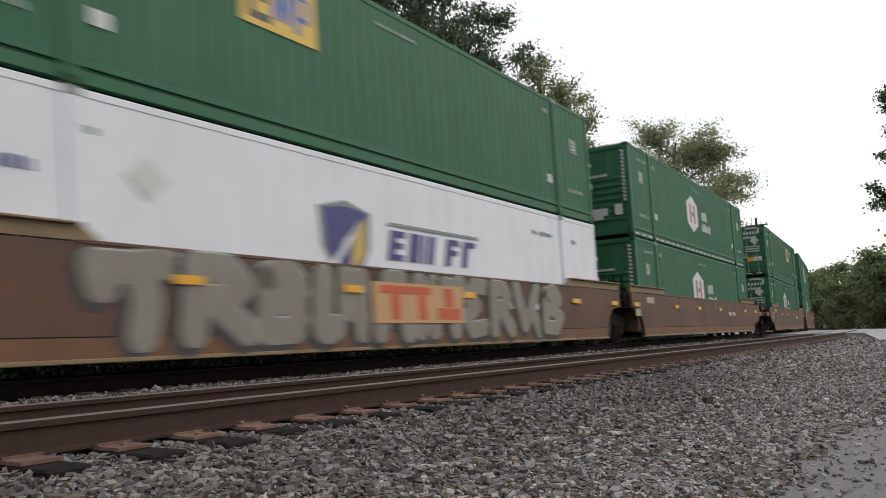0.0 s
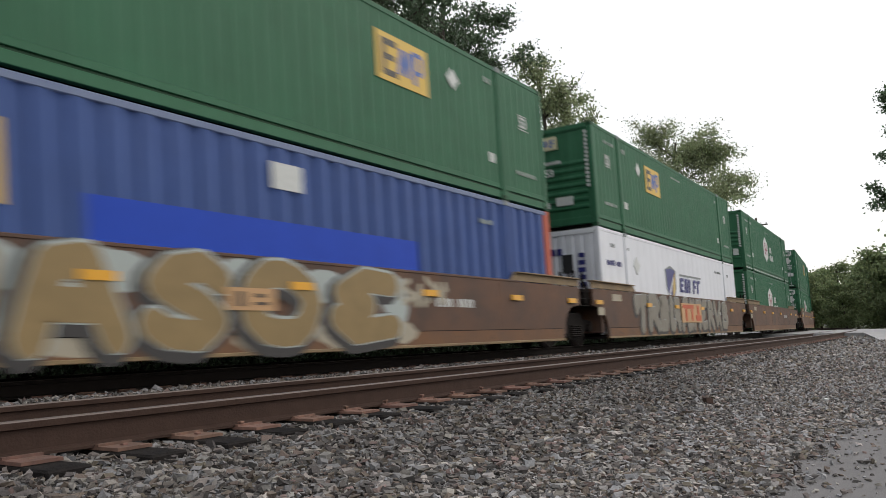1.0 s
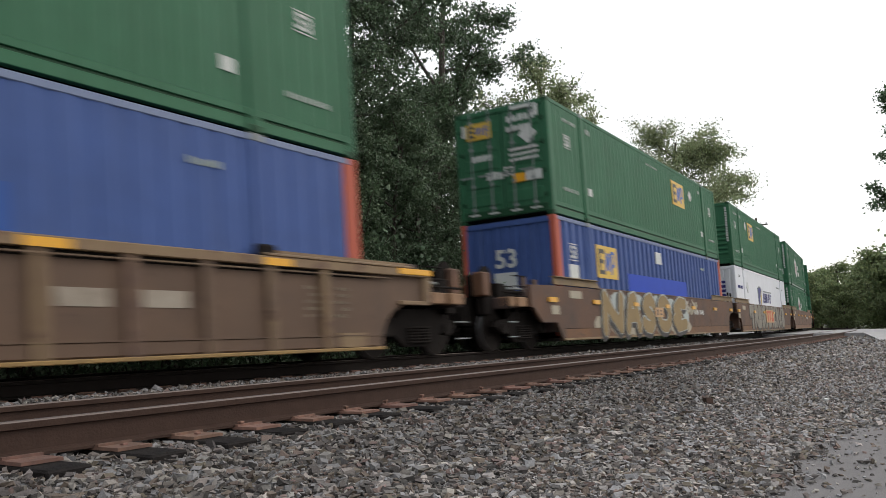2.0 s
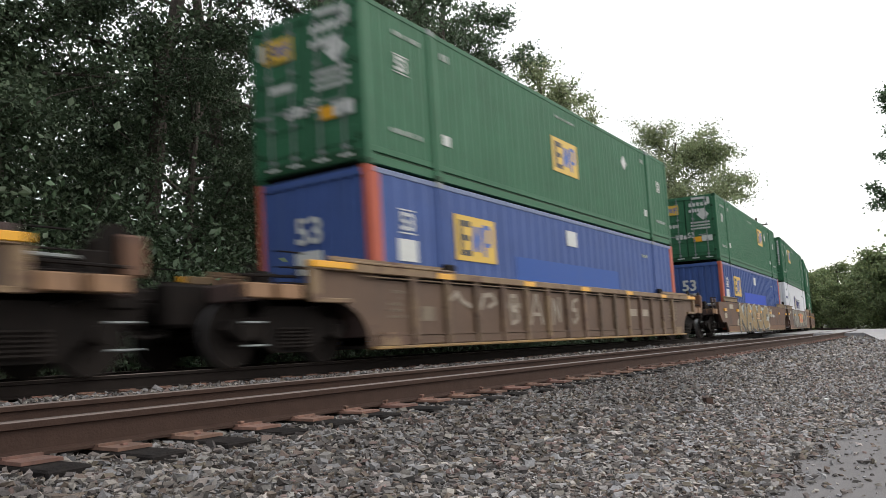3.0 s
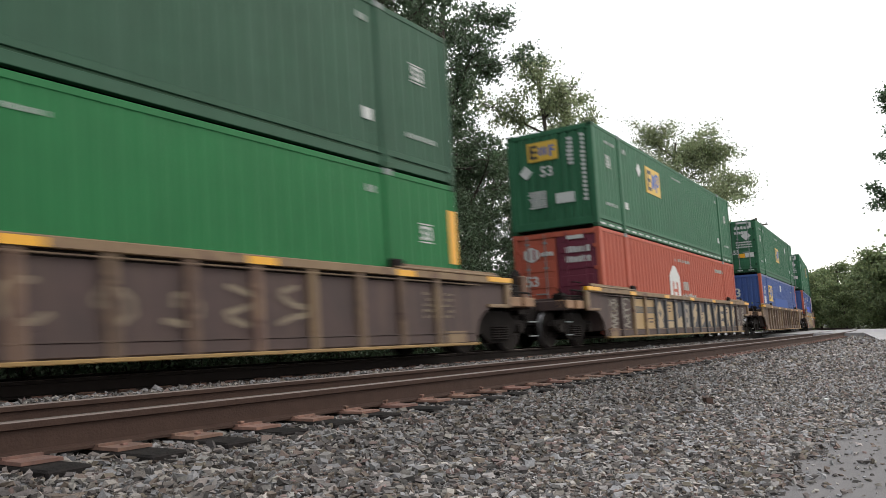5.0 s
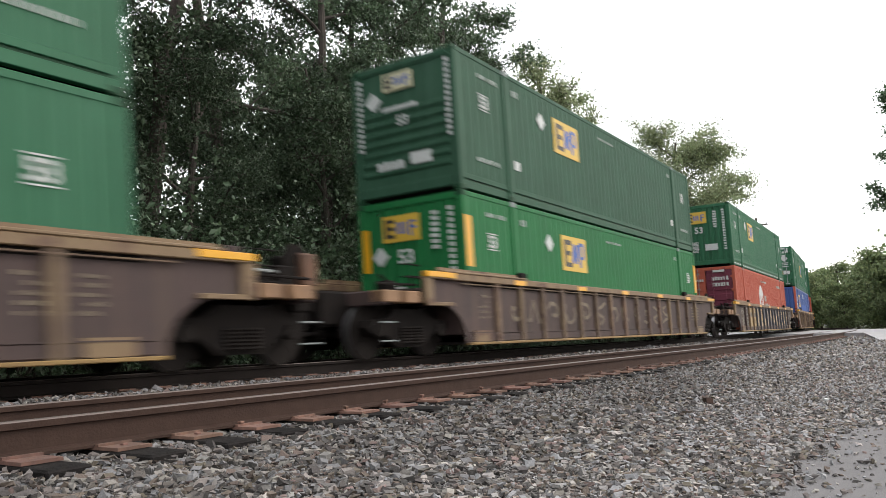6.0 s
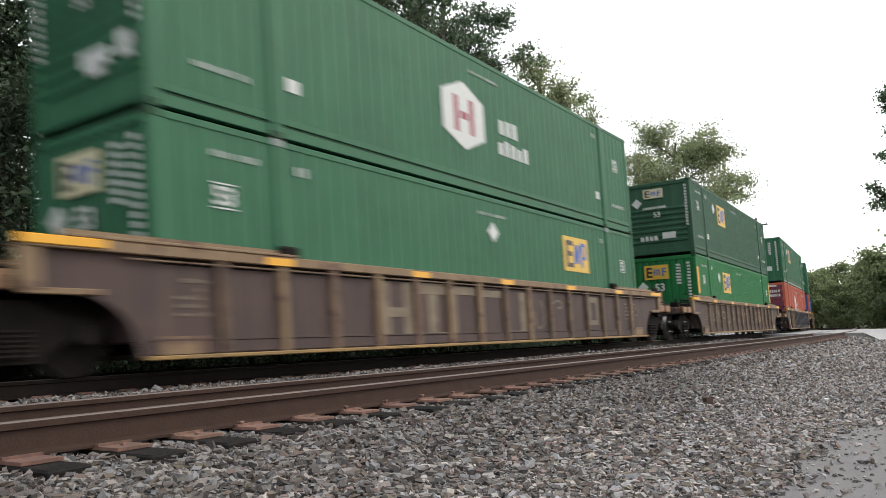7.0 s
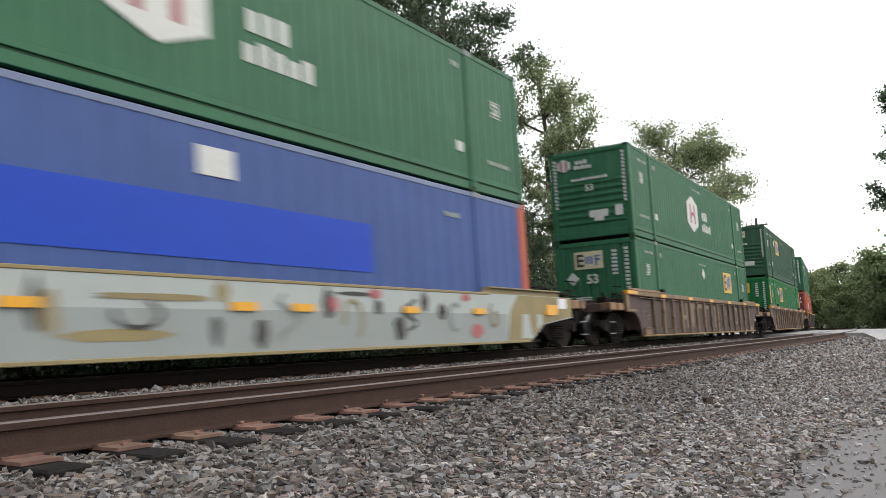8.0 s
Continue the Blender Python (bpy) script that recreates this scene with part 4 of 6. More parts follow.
def truck(parent, x):
    """A four-wheeled bogie: cast side frames, bolster, springs, two wheelsets."""
    t = part("bogie", boxes((-0.2, 0.2, -0.95, 0.95, 0.42, 0.68), bev=0.03), STEEL, parent, "grimy cast-steel bogie")
    t.location = (x, 0, 0)
    for sgn in (-1, 1):
        y0, y1 = sorted((sgn * 0.93, sgn * 1.09))
        bm = bmesh.new()
        prism(bm, [(-1.18, 0.5), (-1.12, 0.62), (-0.62, 0.66), (-0.35, 0.82), (0.35, 0.82), (0.62, 0.66), (1.12, 0.62), (1.18, 0.5), (0.98, 0.36), (0.78, 0.44),
                   (0.55, 0.3), (0.36, 0.17), (-0.36, 0.17), (-0.55, 0.3), (-0.78, 0.44), (-0.98, 0.36)], y0, y1)
        part("side_frame", bm, STEEL, t)
        for k in (-0.2, 0.0, 0.2):
            vs, fs = [], []
            tube(vs, fs, [Vector((k, sgn * 1.1, 0.22 + i * 0.025)) for i in range(13)], [0.09 if i % 2 else 0.07 for i in range(13)], 10)
            me = bpy.data.meshes.new("spring")
            me.from_pydata([v[:] for v in vs], [], fs)
            mesh_part("spring", me, WHEEL, t)
        for k in (-0.89, 0.89):
            bm = bmesh.new()
            disc(bm, k, *sorted((sgn * 1.05, sgn * 1.15)), WHEEL_R + 0.02, 0.11, 12)
            part("bearing_cap", bm, WHEEL, t)
    for k in (-0.89, 0.89):
        wheelset(t, k)
    return t


def mirror_pts(pts):
    """Closes a half outline, given from the middle to the trailing end, (u, z)."""
    rear = [(X(u), z) for u, z in pts]
    return rear + [(-x, z) for x, z in reversed(rear)]


def arc(u0, z0, u1, z1, n=7):
    """Quarter arch from (u0, z0) up to (u1, z1)."""
    return [(u1 - (u1 - u0) * math.cos(i * math.pi / 2 / n), z0 + (z1 - z0) * math.sin(i * math.pi / 2 / n)) for i in range(n + 1)]


WALL = -1.40


def handrail(parent, x, y, z0, z1, depth):
    bm = bmesh.new()
    for k in range(3):
        z = z0 + (z1 - z0) * k / 2
        rod(bm, (x - 0.22, y, z), (x + 0.22, y, z), 0.012, 6)
        rod(bm, (x - 0.22, y, z), (x - 0.22, y - math.copysign(depth, y), z), 0.012, 6)
        rod(bm, (x + 0.22, y, z), (x + 0.22, y - math.copysign(depth, y), z), 0.012, 6)
    part("grab_iron", bm, STEEL, parent)


def car_end(car, sx, x_end, x_tip, brake):
    """Platform, draft gear and fittings beyond the well, towards sx."""
    def q(a, b):
        return sorted((sx * a, sx * b))
    part("end_bulkhead", boxes((*q(HALF + 0.18, HALF + 0.28), -1.3, 1.3, 0.35, 1.3), bev=0.02), DULLBROWN, car)
    p = part("end_platform", boxes((*q(HALF + 0.3, x_tip - 0.5), -1.05, 1.05, 0.95, 1.05), (*q(HALF + 0.3, x_tip), -0.28, 0.28, 0.62, 0.96), bev=0.02), STEEL, car, "grimy steel end platform")
    part("end_sill", boxes((*q(x_tip - 0.62, x_tip - 0.45), -1.38, 1.38, 0.86, 1.1), bev=0.02), DULLBROWN, car)
    for sgn in (-1, 1):
        for a, b in ((x_end + 0.1, x_end + 0.52), (x_end + 0.66, x_tip - 0.45)):
            part("end_step", boxes((*q(a, b), *sorted((sgn * 1.12, sgn * 1.41)), 0.9, 1.1), bev=0.015), STEP_PAINT, car)
        for z in (0.28, 0.58):
            bm = bmesh.new()
            rod(bm, (sx * (x_tip - 0.75), sgn * 1.38, z), (sx * (x_tip - 0.35), sgn * 1.38, z), 0.014, 6)
            part("step_rung", bm, GREY, car)
        for k in (-0.75, -0.35):
            bm = bmesh.new()
            rod(bm, (sx * (x_tip + k), sgn * 1.38, 0.26), (sx * (x_tip + k), sgn * 1.38, 0.95), 0.014, 6)
            part("step_hanger", bm, STEEL, car)
        handrail(car, sx * (x_end + 0.25), sgn * 1.37, 1.12, 1.55, 0.1)
        bm = bmesh.new()
        rod(bm, (sx * (x_end + 0.05), sgn * 1.3, 1.22), (sx * (x_tip - 0.4), sgn * 1.3, 1.2), 0.022, 6)
        rod(bm, (sx * (x_end + 0.2), sgn * 1.05, 1.05), (sx * (x_end + 0.75), sgn * 1.05, 1.38), 0.03, 6)
        part("brake_line", bm, STEEL, car)
        part("draft_cheek", boxes((*q(x_tip - 1.0, x_tip + 0.2), *sorted((sgn * 0.3, sgn * 0.62)), 0.55, 1.12), bev=0.04), STEEL, car)
        part("valve_block", boxes((*q(x_end + 0.3, x_end + 0.62), *sorted((sgn * 0.8, sgn * 1.1)), 1.05, 1.3), bev=0.05), STEEL, car)
    bm = boxes((*q(x_tip - 0.2, x_tip + 0.36), -0.09, 0.09, 0.74, 0.9), bev=0.02)
    box(bm, *q(x_tip + 0.3, x_tip + 0.56), -0.17, 0.17, 0.68, 0.98, bev=0.05)
    part("coupler", bm, STEEL, car)
    bm = bmesh.new()
    pts = [(sx * (x_tip - 0.1), -0.4, 0.8), (sx * (x_tip + 0.15), -0.45, 0.45), (sx * (x_tip + 0.45), -0.42, 0.42), (sx * (x_tip + 0.6), -0.35, 0.6)]
    for a, b in zip(pts, pts[1:]):
        rod(bm, a, b, 0.028, 6)
    part("air_hose", bm, STEEL, car)
    # brake gear and pipes standing on the platform
    bm = bmesh.new()
    if brake:
        rod(bm, (sx * (x_tip - 0.32), -0.85, 1.0), (sx * (x_tip - 0.32), -0.85, 1.6), 0.03, 8)
        disc(bm, sx * (x_tip - 0.32), -0.93, -0.89, 1.5, 0.26, 18)
        box(bm, *q(x_tip - 0.5, x_tip - 0.18), -0.86, -0.5, 1.1, 1.6, bev=0.04)
        part("hand_brake", bm, STEEL, car, "hand brake wheel and housing")
        part("brake_housing", boxes((*q(x_tip - 0.3, x_tip + 0.0), -1.05, -0.78, 1.12, 1.62), bev=0.03), BROWN, car, "rusty brown brake housing")
        part("brake_bracket", boxes((*q(x_tip - 0.85, x_tip - 0.5), -1.1, -0.85, 1.05, 1.4), (*q(x_tip - 0.45, x_tip - 0.1), -1.0, -0.8, 0.75, 1.15), bev=0.02), STEEL, car)
        for k, h in ((1.75, 1.6), (2.3, 1.55), (2.75, 1.42)):
            part("rack_plate", boxes((*q(x_tip - k, x_tip - k + 0.22), -1.15, -1.08, 1.05, h), bev=0.01), DULLBROWN, car)
        bm = bmesh.new()
        rod(bm, (sx * (x_tip - 2.8), -1.1, 1.34), (sx * (x_tip - 0.9), -1.1, 1.3), 0.025, 6)
        part("air_pipe", bm, GREY, car)
        bm = bmesh.new()
        rod(bm, (sx * (HALF + 0.6), -0.3, 1.28), (sx * (HALF + 1.5), -0.3, 1.28), 0.2, 14)
        part("air_reservoir", bm, STEEL, car)
        part("valve_box", boxes((*q(HALF + 1.75, HALF + 2.2), -0.98, -0.55, 1.05, 1.36), bev=0.05), STEEL, car)
        bm = bmesh.new()
        for k in range(3):
            rod(bm, (sx * (HALF + 0.45), -1.2 + 0.1 * k, 1.1 + 0.06 * k), (sx * (x_tip - 0.7), -1.15 + 0.12 * k, 1.12 + 0.05 * k), 0.024, 6)
        part("brake_pipe", bm, STEEL, car)
    else:
        for k in range(4):
            rod(bm, (sx * (HALF + 0.5 + 0.3 * k), -1.0, 1.05), (sx * (HALF + 0.5 + 0.3 * k), -1.0, 1.4), 0.025, 6)
        rod(bm, (sx * (HALF + 0.45), -1.0, 1.4), (sx * (HALF + 1.5), -1.0, 1.4), 0.022, 6)
        part("pipe_rack", bm, STEEL, car)


def reflectors(car, us, z, w=0.36, h=0.1, y=WALL - 0.032):
    for u in us:
        part("reflector", boxes((X(u) - w / 2, X(u) + w / 2, y - 0.006, y + 0.03, z - h / 2, z + h / 2)), REFLECT, car)


def prism_z(bm, pts, z0, z1):
    a = [bm.verts.new((x, y, z0)) for x, y in pts]
    b = [bm.verts.new((x, y, z1)) for x, y in pts]
    n = len(pts)
    bm.faces.new(a)
    bm.faces.new(b)
    for i in range(n):
        bm.faces.new((a[i], a[(i + 1) % n], b[(i + 1) % n], b[i]))
    bmesh.ops.recalc_face_normals(bm, faces=bm.faces[:])


RIB_STEP = 1.022


def ribbed_car(paint, chord, label, rib_paint):
    """Stand-alone well car with outside ribs; origin at its middle on the rails."""
    car = new("well_car")
    tagged(car, label, "rail car", group="train of well cars")
    half = [(HALF, 0.16), (16.42, 0.16)] + arc(16.45, 0.2, 17.15, 0.86) + [(17.7, 0.88), (17.7, 1.42), (HALF, 1.42)]
    body = [(X(u), z) for u, z in half[:-1]]
    outline = body + [(-x, z) for x, z in reversed(body[1:])]
    for sgn in (-1, 1):
        bm = bmesh.new()
        prism(bm, outline, *sorted((sgn * 1.36, sgn * 1.40)))
        w = part("side_wall", bm, paint, car)
        y0, y1 = sorted((sgn * 1.31, sgn * 1.49))
        part("top_chord", boxes((X(17.7), -X(17.7), y0, y1, 1.33, 1.46), bev=0.012), chord, car)
        part("bottom_chord", boxes((X(16.4), -X(16.4), y0, y1, 0.15, 0.2), bev=0.01), EDGE_YELLOW, car)
        for k in range(15):
            u = 8.15 + (k - 7) * RIB_STEP
            bm = bmesh.new()
            prism_z(bm, [(X(u) - 0.07, sgn * 1.395), (X(u) - 0.06, sgn * 1.478), (X(u) + 0.06, sgn * 1.478), (X(u) + 0.07, sgn * 1.395)], 0.2, 1.34)
            part("rib", bm, chord if k in RIB_TAN else SPRAY_SLATE if k in RIB_SLATE else rib_paint, w)
        part("lower_sill", boxes((X(16.3), -X(16.3), *sorted((sgn * 1.395, sgn * 1.432)), 0.21, 0.37), bev=0.012), paint, w)
        part("sill_ledge", boxes((X(16.3), -X(16.3), *sorted((sgn * 1.395, sgn * 1.445)), 0.37, 0.388)), chord if RIB_SLATE else paint, w)
        # dark strip painted in for the shade below the top chord
        part("chord_shade_strip", boxes((X(16.2), -X(16.2), *sorted((sgn * 1.395, sgn * 1.404)), 1.25, 1.33)), STEEL, w)
        bm = bmesh.new()
        rod(bm, (X(16.6), sgn * 1.455, 1.28), (-X(16.6), sgn * 1.455, 1.28), 0.014, 6)
        part("air_pipe", bm, rib_paint, w)
        for sx in (-1, 1):
            xs = sorted((sx * (HALF - 2.12), sx * (HALF + 1.1)))
            bm = boxes((xs[0], xs[1], *sorted((sgn * 1.32, sgn * 1.50)), 1.46, 1.5), bev=0.01)
            g = part("guide_plate", bm, chord, car)
            bm = bmesh.new()
            prism(bm, [(xs[0], 1.49), (xs[1], 1.49), (xs[1], 1.56), (xs[0], 1.56)], *sorted((sgn * 1.34, sgn * 1.38)))
            part("guide_rail", bm, chord, g)
            xr = sorted((sx * (HALF - 2.1), sx * (HALF - 2.0)))
            part("container_lock", boxes((xr[0] - 0.12, xr[1] + 0.12, *sorted((sgn * 1.36, sgn * 1.46)), 1.46, 1.62), bev=0.03), STEEL, car)
            xe = sorted((sx * (HALF + 0.7), sx * (HALF + 1.6)))
            part("corner_stripe", boxes((*xe, *sorted((sgn * 1.40, sgn * 1.505)), 1.36, 1.46), bev=0.008), REFLECT, car)
            part("end_post", boxes((*sorted((sx * (HALF + 1.4), sx * (HALF + 1.62))), *sorted((sgn * 1.38, sgn * 1.47)), 0.88, 1.36), bev=0.015), chord, car)
            part("arch_flange", boxes((*sorted((sx * (HALF + 0.75), sx * (HALF + 1.6))), *sorted((sgn * 1.39, sgn * 1.47)), 0.86, 0.93), bev=0.01), chord, car)
    reflectors(car, (14.35, 11.1, 8.1, 5.0, 1.9), 1.385, 0.5, 0.1, -1.49)
    part("well_floor", boxes((-HALF - 0.2, HALF + 0.2, -1.34, 1.34, 0.17, 0.225)), STEEL, car)
    for sx in (-1, 1):
        car_end(car, sx, 9.7, 11.25, sx > 0)
        truck(car, sx * 9.72)
    rnd = random.Random(len(label))
    for u, w in ((15.7, 0.5), (1.1, 0.5), (0.6, 0.35)):
        bm = bmesh.new()
        for r in range(5):
            for k in range(5):
                if rnd.random() < 0.25:
                    continue
                a = X(u) - w / 2 + k * w / 5
                box(bm, a, a + w / 5 * 0.6, -1.409, -1.398, 1.05 - r * 0.1, 1.05 - r * 0.1 + 0.055 * rnd.uniform(0.6, 1))
        part("lettering", bm, FADED, car)
    for u0, u1 in ((16.2, 15.55), (0.72, 0.12)):
        part("paint_patch", boxes((X(u0), X(u1), -1.44, -1.396, 0.21, 0.42)), chord, car)
    return car


def smooth_car(paint, chord, label, top=1.44, front_joint=True, rear_joint=True, pale=None, marks=(12.86, 9.92, 6.66, 1.82)):
    """Well unit with flat plate sides; jointed ends share a bogie with the neighbour."""
    car = new("well_car")
    tagged(car, label, "rail car", group="train of well cars")
    hump = 0.19 if top > 1.3 else 0.13

    def end_half(joint):
        if joint:
            return [(16.28, 0.15)] + arc(16.28, 0.2, 16.9, 0.95) + [(17.25, 1.0), (17.25, top - 0.02)]
        if pale:
            return [(15.8, 0.17), (16.5, 0.53), (17.95, 0.68), (17.95, top)]
        return [(16.35, 0.15), (16.68, 0.57), (17.43, 0.57), (17.85, 0.89), (17.95, 0.9), (17.95, top - 0.06), (16.75, top - 0.03)]
    rear = [(X(u), z) for u, z in end_half(rear_joint)]
    front = [(-X(u), z) for u, z in end_half(front_joint)]
    for sgn in (-1, 1):
        ys = sorted((sgn * 1.36, sgn * 1.44))
        bm = bmesh.new()
        prism(bm, rear + front[::-1], *ys)
        w = part("side_wall", bm, paint, car)
        bm = boxes((rear[0][0], front[0][0], *sorted((sgn * 1.38, sgn * 1.455)), 0.15, 0.2), bev=0.008)
        part("bottom_chord", bm, chord, car)
        if not pale and sgn < 0:
            part("lower_band", boxes((rear[0][0] + 0.1, front[0][0] - 0.1, -1.444, -1.43, 0.2, 0.42)), RUSTBAND, car, "rust-orange stained lower band")
            for u in (12.4, 10.0, 7.6, 5.2, 2.8):
                part("weld_seam", boxes((X(u) - 0.012, X(u) + 0.012, -1.4425, -1.43, 0.43, top - 0.04)), BROWN, car)
            bm = bmesh.new()
            for k in range(9):
                if k != 4:
                    box(bm, X(5.0) + k * 0.14, X(5.0) + k * 0.14 + 0.09, -1.4435, -1.43, 0.85, 1.0)
            part("lettering", bm, MARK, car)
            part("seam", boxes((rear[0][0] + 0.1, front[0][0] - 0.1, -1.4455, -1.43, 0.42, 0.432)), STEEL, car)
        part("top_chord", boxes((X(14.2), -X(14.2), *sorted((sgn * 1.36, sgn * 1.452)), top - 0.035, top + 0.012), bev=0.008), paint if not pale else pale, car)
        for sx, jt in ((-1, rear_joint), (1, front_joint)):
            xe = HALF + (1.1 if jt else 0.55 if not pale else 1.12)
            bm = bmesh.new()
            pts = [(sx * (HALF - 2.25), top), (sx * (HALF - 2.0), top + hump), (sx * xe, top + hump), (sx * xe, top)]
            prism(bm, pts, *sorted((sgn * 1.385, sgn * 1.43)))
            h = part("guide_plate", bm, chord, car)
            part("guide_flange", boxes((*sorted((sx * (HALF - 2.0), sx * xe)), *sorted((sgn * 1.33, sgn * 1.5)), top + hump - 0.03, top + hump), bev=0.008), chord, h)
            handrail(car, sx * (xe + 0.2), sgn * 1.38, 0.98, top - 0.1, 0.06)
    part("well_floor", boxes((-HALF - 0.2, HALF + 0.2, -1.36, 1.36, 0.15, 0.21)), STEEL, car)
    for sx, jt in ((-1, rear_joint), (1, front_joint)):
        if jt:
            def q(a, b):
                return sorted((sx * a, sx * b))
            part("end_bulkhead", boxes((*q(HALF + 0.25, HALF + 0.4), -1.36, 1.36, 0.3, top), bev=0.02), paint, car)
            part("joint_beam", boxes((*q(HALF + 0.3, HALF + 1.55), -0.3, 0.3, 0.62, 1.0), (*q(HALF + 0.4, HALF + 1.1), -1.2, 1.2, 1.0, 1.1), bev=0.03), STEEL, car)
            for y in (-1.25, -0.9, 0.9, 1.25):
                bm = bmesh.new()
                rod(bm, (sx * (HALF + 1.25), y, 1.0), (sx * (HALF + 1.25), y, 1.85), 0.035, 8)
                rod(bm, (sx * (HALF + 0.5), y, 1.1), (sx * (HALF + 1.25), y, 1.6), 0.025, 6)
                part("ladder_post", bm, STEEL, car)
            part("valve_box", boxes((*q(HALF + 0.95, HALF + 1.35), -1.32, -1.0, 1.02, 1.42), bev=0.03), STEEL, car)
        else:
            car_end(car, sx, 9.9, 11.2, sx < 0)
            truck(car, sx * 9.68)
    reflectors(car, marks + (16.9, -0.6), top - 0.36, 0.42, 0.11, -1.48)
    if not pale:
        part("data_panel", boxes((X(15.9), X(15.2), -1.45, -1.43, top - 0.3, top - 0.12)), CREAM, car)
        part("data_panel", boxes((X(16.95), X(16.55), -1.45, -1.43, 0.75, 0.95)), CREAM, car)
    return car


# ---------------------------------------------------------------- spray paint
def stroke(bm, pts, width, y, rnd):
    """A flat painted band along pts (x, z) on a wall that faces -y."""
    for i, (a, b) in enumerate(zip(pts, pts[1:])):
        dx, dz = b[0] - a[0], b[1] - a[1]
        d = math.hypot(dx, dz) or 1
        nx, nz = -dz / d * width / 2, dx / d * width / 2
        yy = y - 0.0002 * (i % 5)
        prism(bm, [(a[0] + nx, a[1] + nz), (a[0] - nx, a[1] - nz), (b[0] - nx, b[1] - nz), (b[0] + nx, b[1] + nz)], yy, yy + 0.003)
    for i, p in enumerate(pts):
        yy = y - 0.001 - 0.0002 * (i % 5)
        n = 10
        prism(bm, [(p[0] + width / 2 * math.cos(k * 0.628), p[1] + width / 2 * math.sin(k * 0.628)) for k in range(n)], yy, yy + 0.003)


def graffiti(car, u0, u1, z0, z1, count, fill, line, seed, backing=None, wall=-1.44, wid=0.34):
    """A row of fat sprayed letter-like shapes from u0 (trailing) to u1 (leading)."""
    rnd = random.Random(seed)
    if backing:
        bm = bmesh.new()
        n = 16
        top = [(X(u0) + (u0 - u1) * i / n, z1 + rnd.uniform(-0.12, 0.02)) for i in range(n + 1)]
        low = [(X(u0) + (u0 - u1) * i / n, z0 + rnd.uniform(-0.04, 0.06)) for i in range(n + 1)]
        prism(bm, top + low[::-1], wall - 0.004, wall + 0.004)
        part("spray_backing", bm, backing, car)
    outline, body = bmesh.new(), bmesh.new()
    p = (u0 - u1) / count
    for i in range(count):
        g = scrawl(rnd)
        a, w, h = X(u0) + i * p + 0.1, p * 0.95, z1 - z0 - 0.34
        lean = rnd.uniform(-0.1, 0.25)
        pts = [(a + 0.1 + w * 0.8 * (x + lean * z * 0.5) + rnd.uniform(-0.03, 0.03), z0 + 0.17 + h * z + rnd.uniform(-0.03, 0.03)) for x, z in g]
        stroke(outline, pts, wid * 1.25, wall - 0.006, rnd)
        stroke(body, [(x - 0.03, z + 0.025) for x, z in pts], wid * 0.82, wall - 0.010, rnd)
    part("spray_outline", outline, line, car)
    part("spray_lettering", body, fill, car)


GLYPHS = {
    "N": [[(0, 0), (0.08, 0.95)], [(0.08, 0.95), (0.4, 0.5), (0.85, 0.05)], [(0.85, 0.05), (0.95, 1)]],
    "A": [[(0, 0), (0.14, 0.5), (0.28, 0.95), (0.68, 0.98), (0.85, 0.5), (1, 0)], [(0.15, 0.42), (0.85, 0.4)]],
    "S": [[(0.95, 0.86), (0.7, 1), (0.25, 0.95), (0.08, 0.74), (0.35, 0.56), (0.72, 0.44), (0.9, 0.25), (0.65, 0.02), (0.22, 0.04), (0, 0.16)]],
    "O": [[(0.5 + 0.45 * math.cos(k * 0.524 + 1), 0.5 + 0.5 * math.sin(k * 0.524 + 1)) for k in range(13)]],
    "E": [[(0.9, 0.95), (0.45, 1), (0.1, 0.72), (0.5, 0.52)], [(0.5, 0.52), (0.05, 0.3), (0.3, 0.02), (0.95, 0.12)]],
    "R": [[(0.05, 0), (0.1, 1)], [(0.1, 1), (0.6, 0.98), (0.85, 0.78), (0.6, 0.54), (0.2, 0.5)], [(0.4, 0.5), (0.95, 0)]],
    "L": [[(0.3, 1), (0.15, 0.5), (0.05, 0.04), (0.5, 0), (0.9, 0.12)]],
    "T": [[(0.05, 0.66), (0.0, 0.95), (0.5, 0.9), (1, 1)], [(0.6, 0.9), (0.7, 0.45), (0.6, 0)]],
    "3": [[(0.1, 0.9), (0.6, 1), (0.9, 0.78), (0.45, 0.55), (0.95, 0.35), (0.7, 0.02), (0.1, 0.06)], [(0.1, 0.9), (0.15, 0.5), (0.1, 0.06)]],
    "K": [[(0.2, 1), (0.05, 0.45), (0.6, 0.4)], [(0.85, 1), (0.7, 0.5), (0.8, 0)]],
    "V": [[(0.0, 1), (0.3, 0.1), (0.6, 0.45), (0.95, 1)], [(0.7, 0.5), (0.95, 0)]],
}


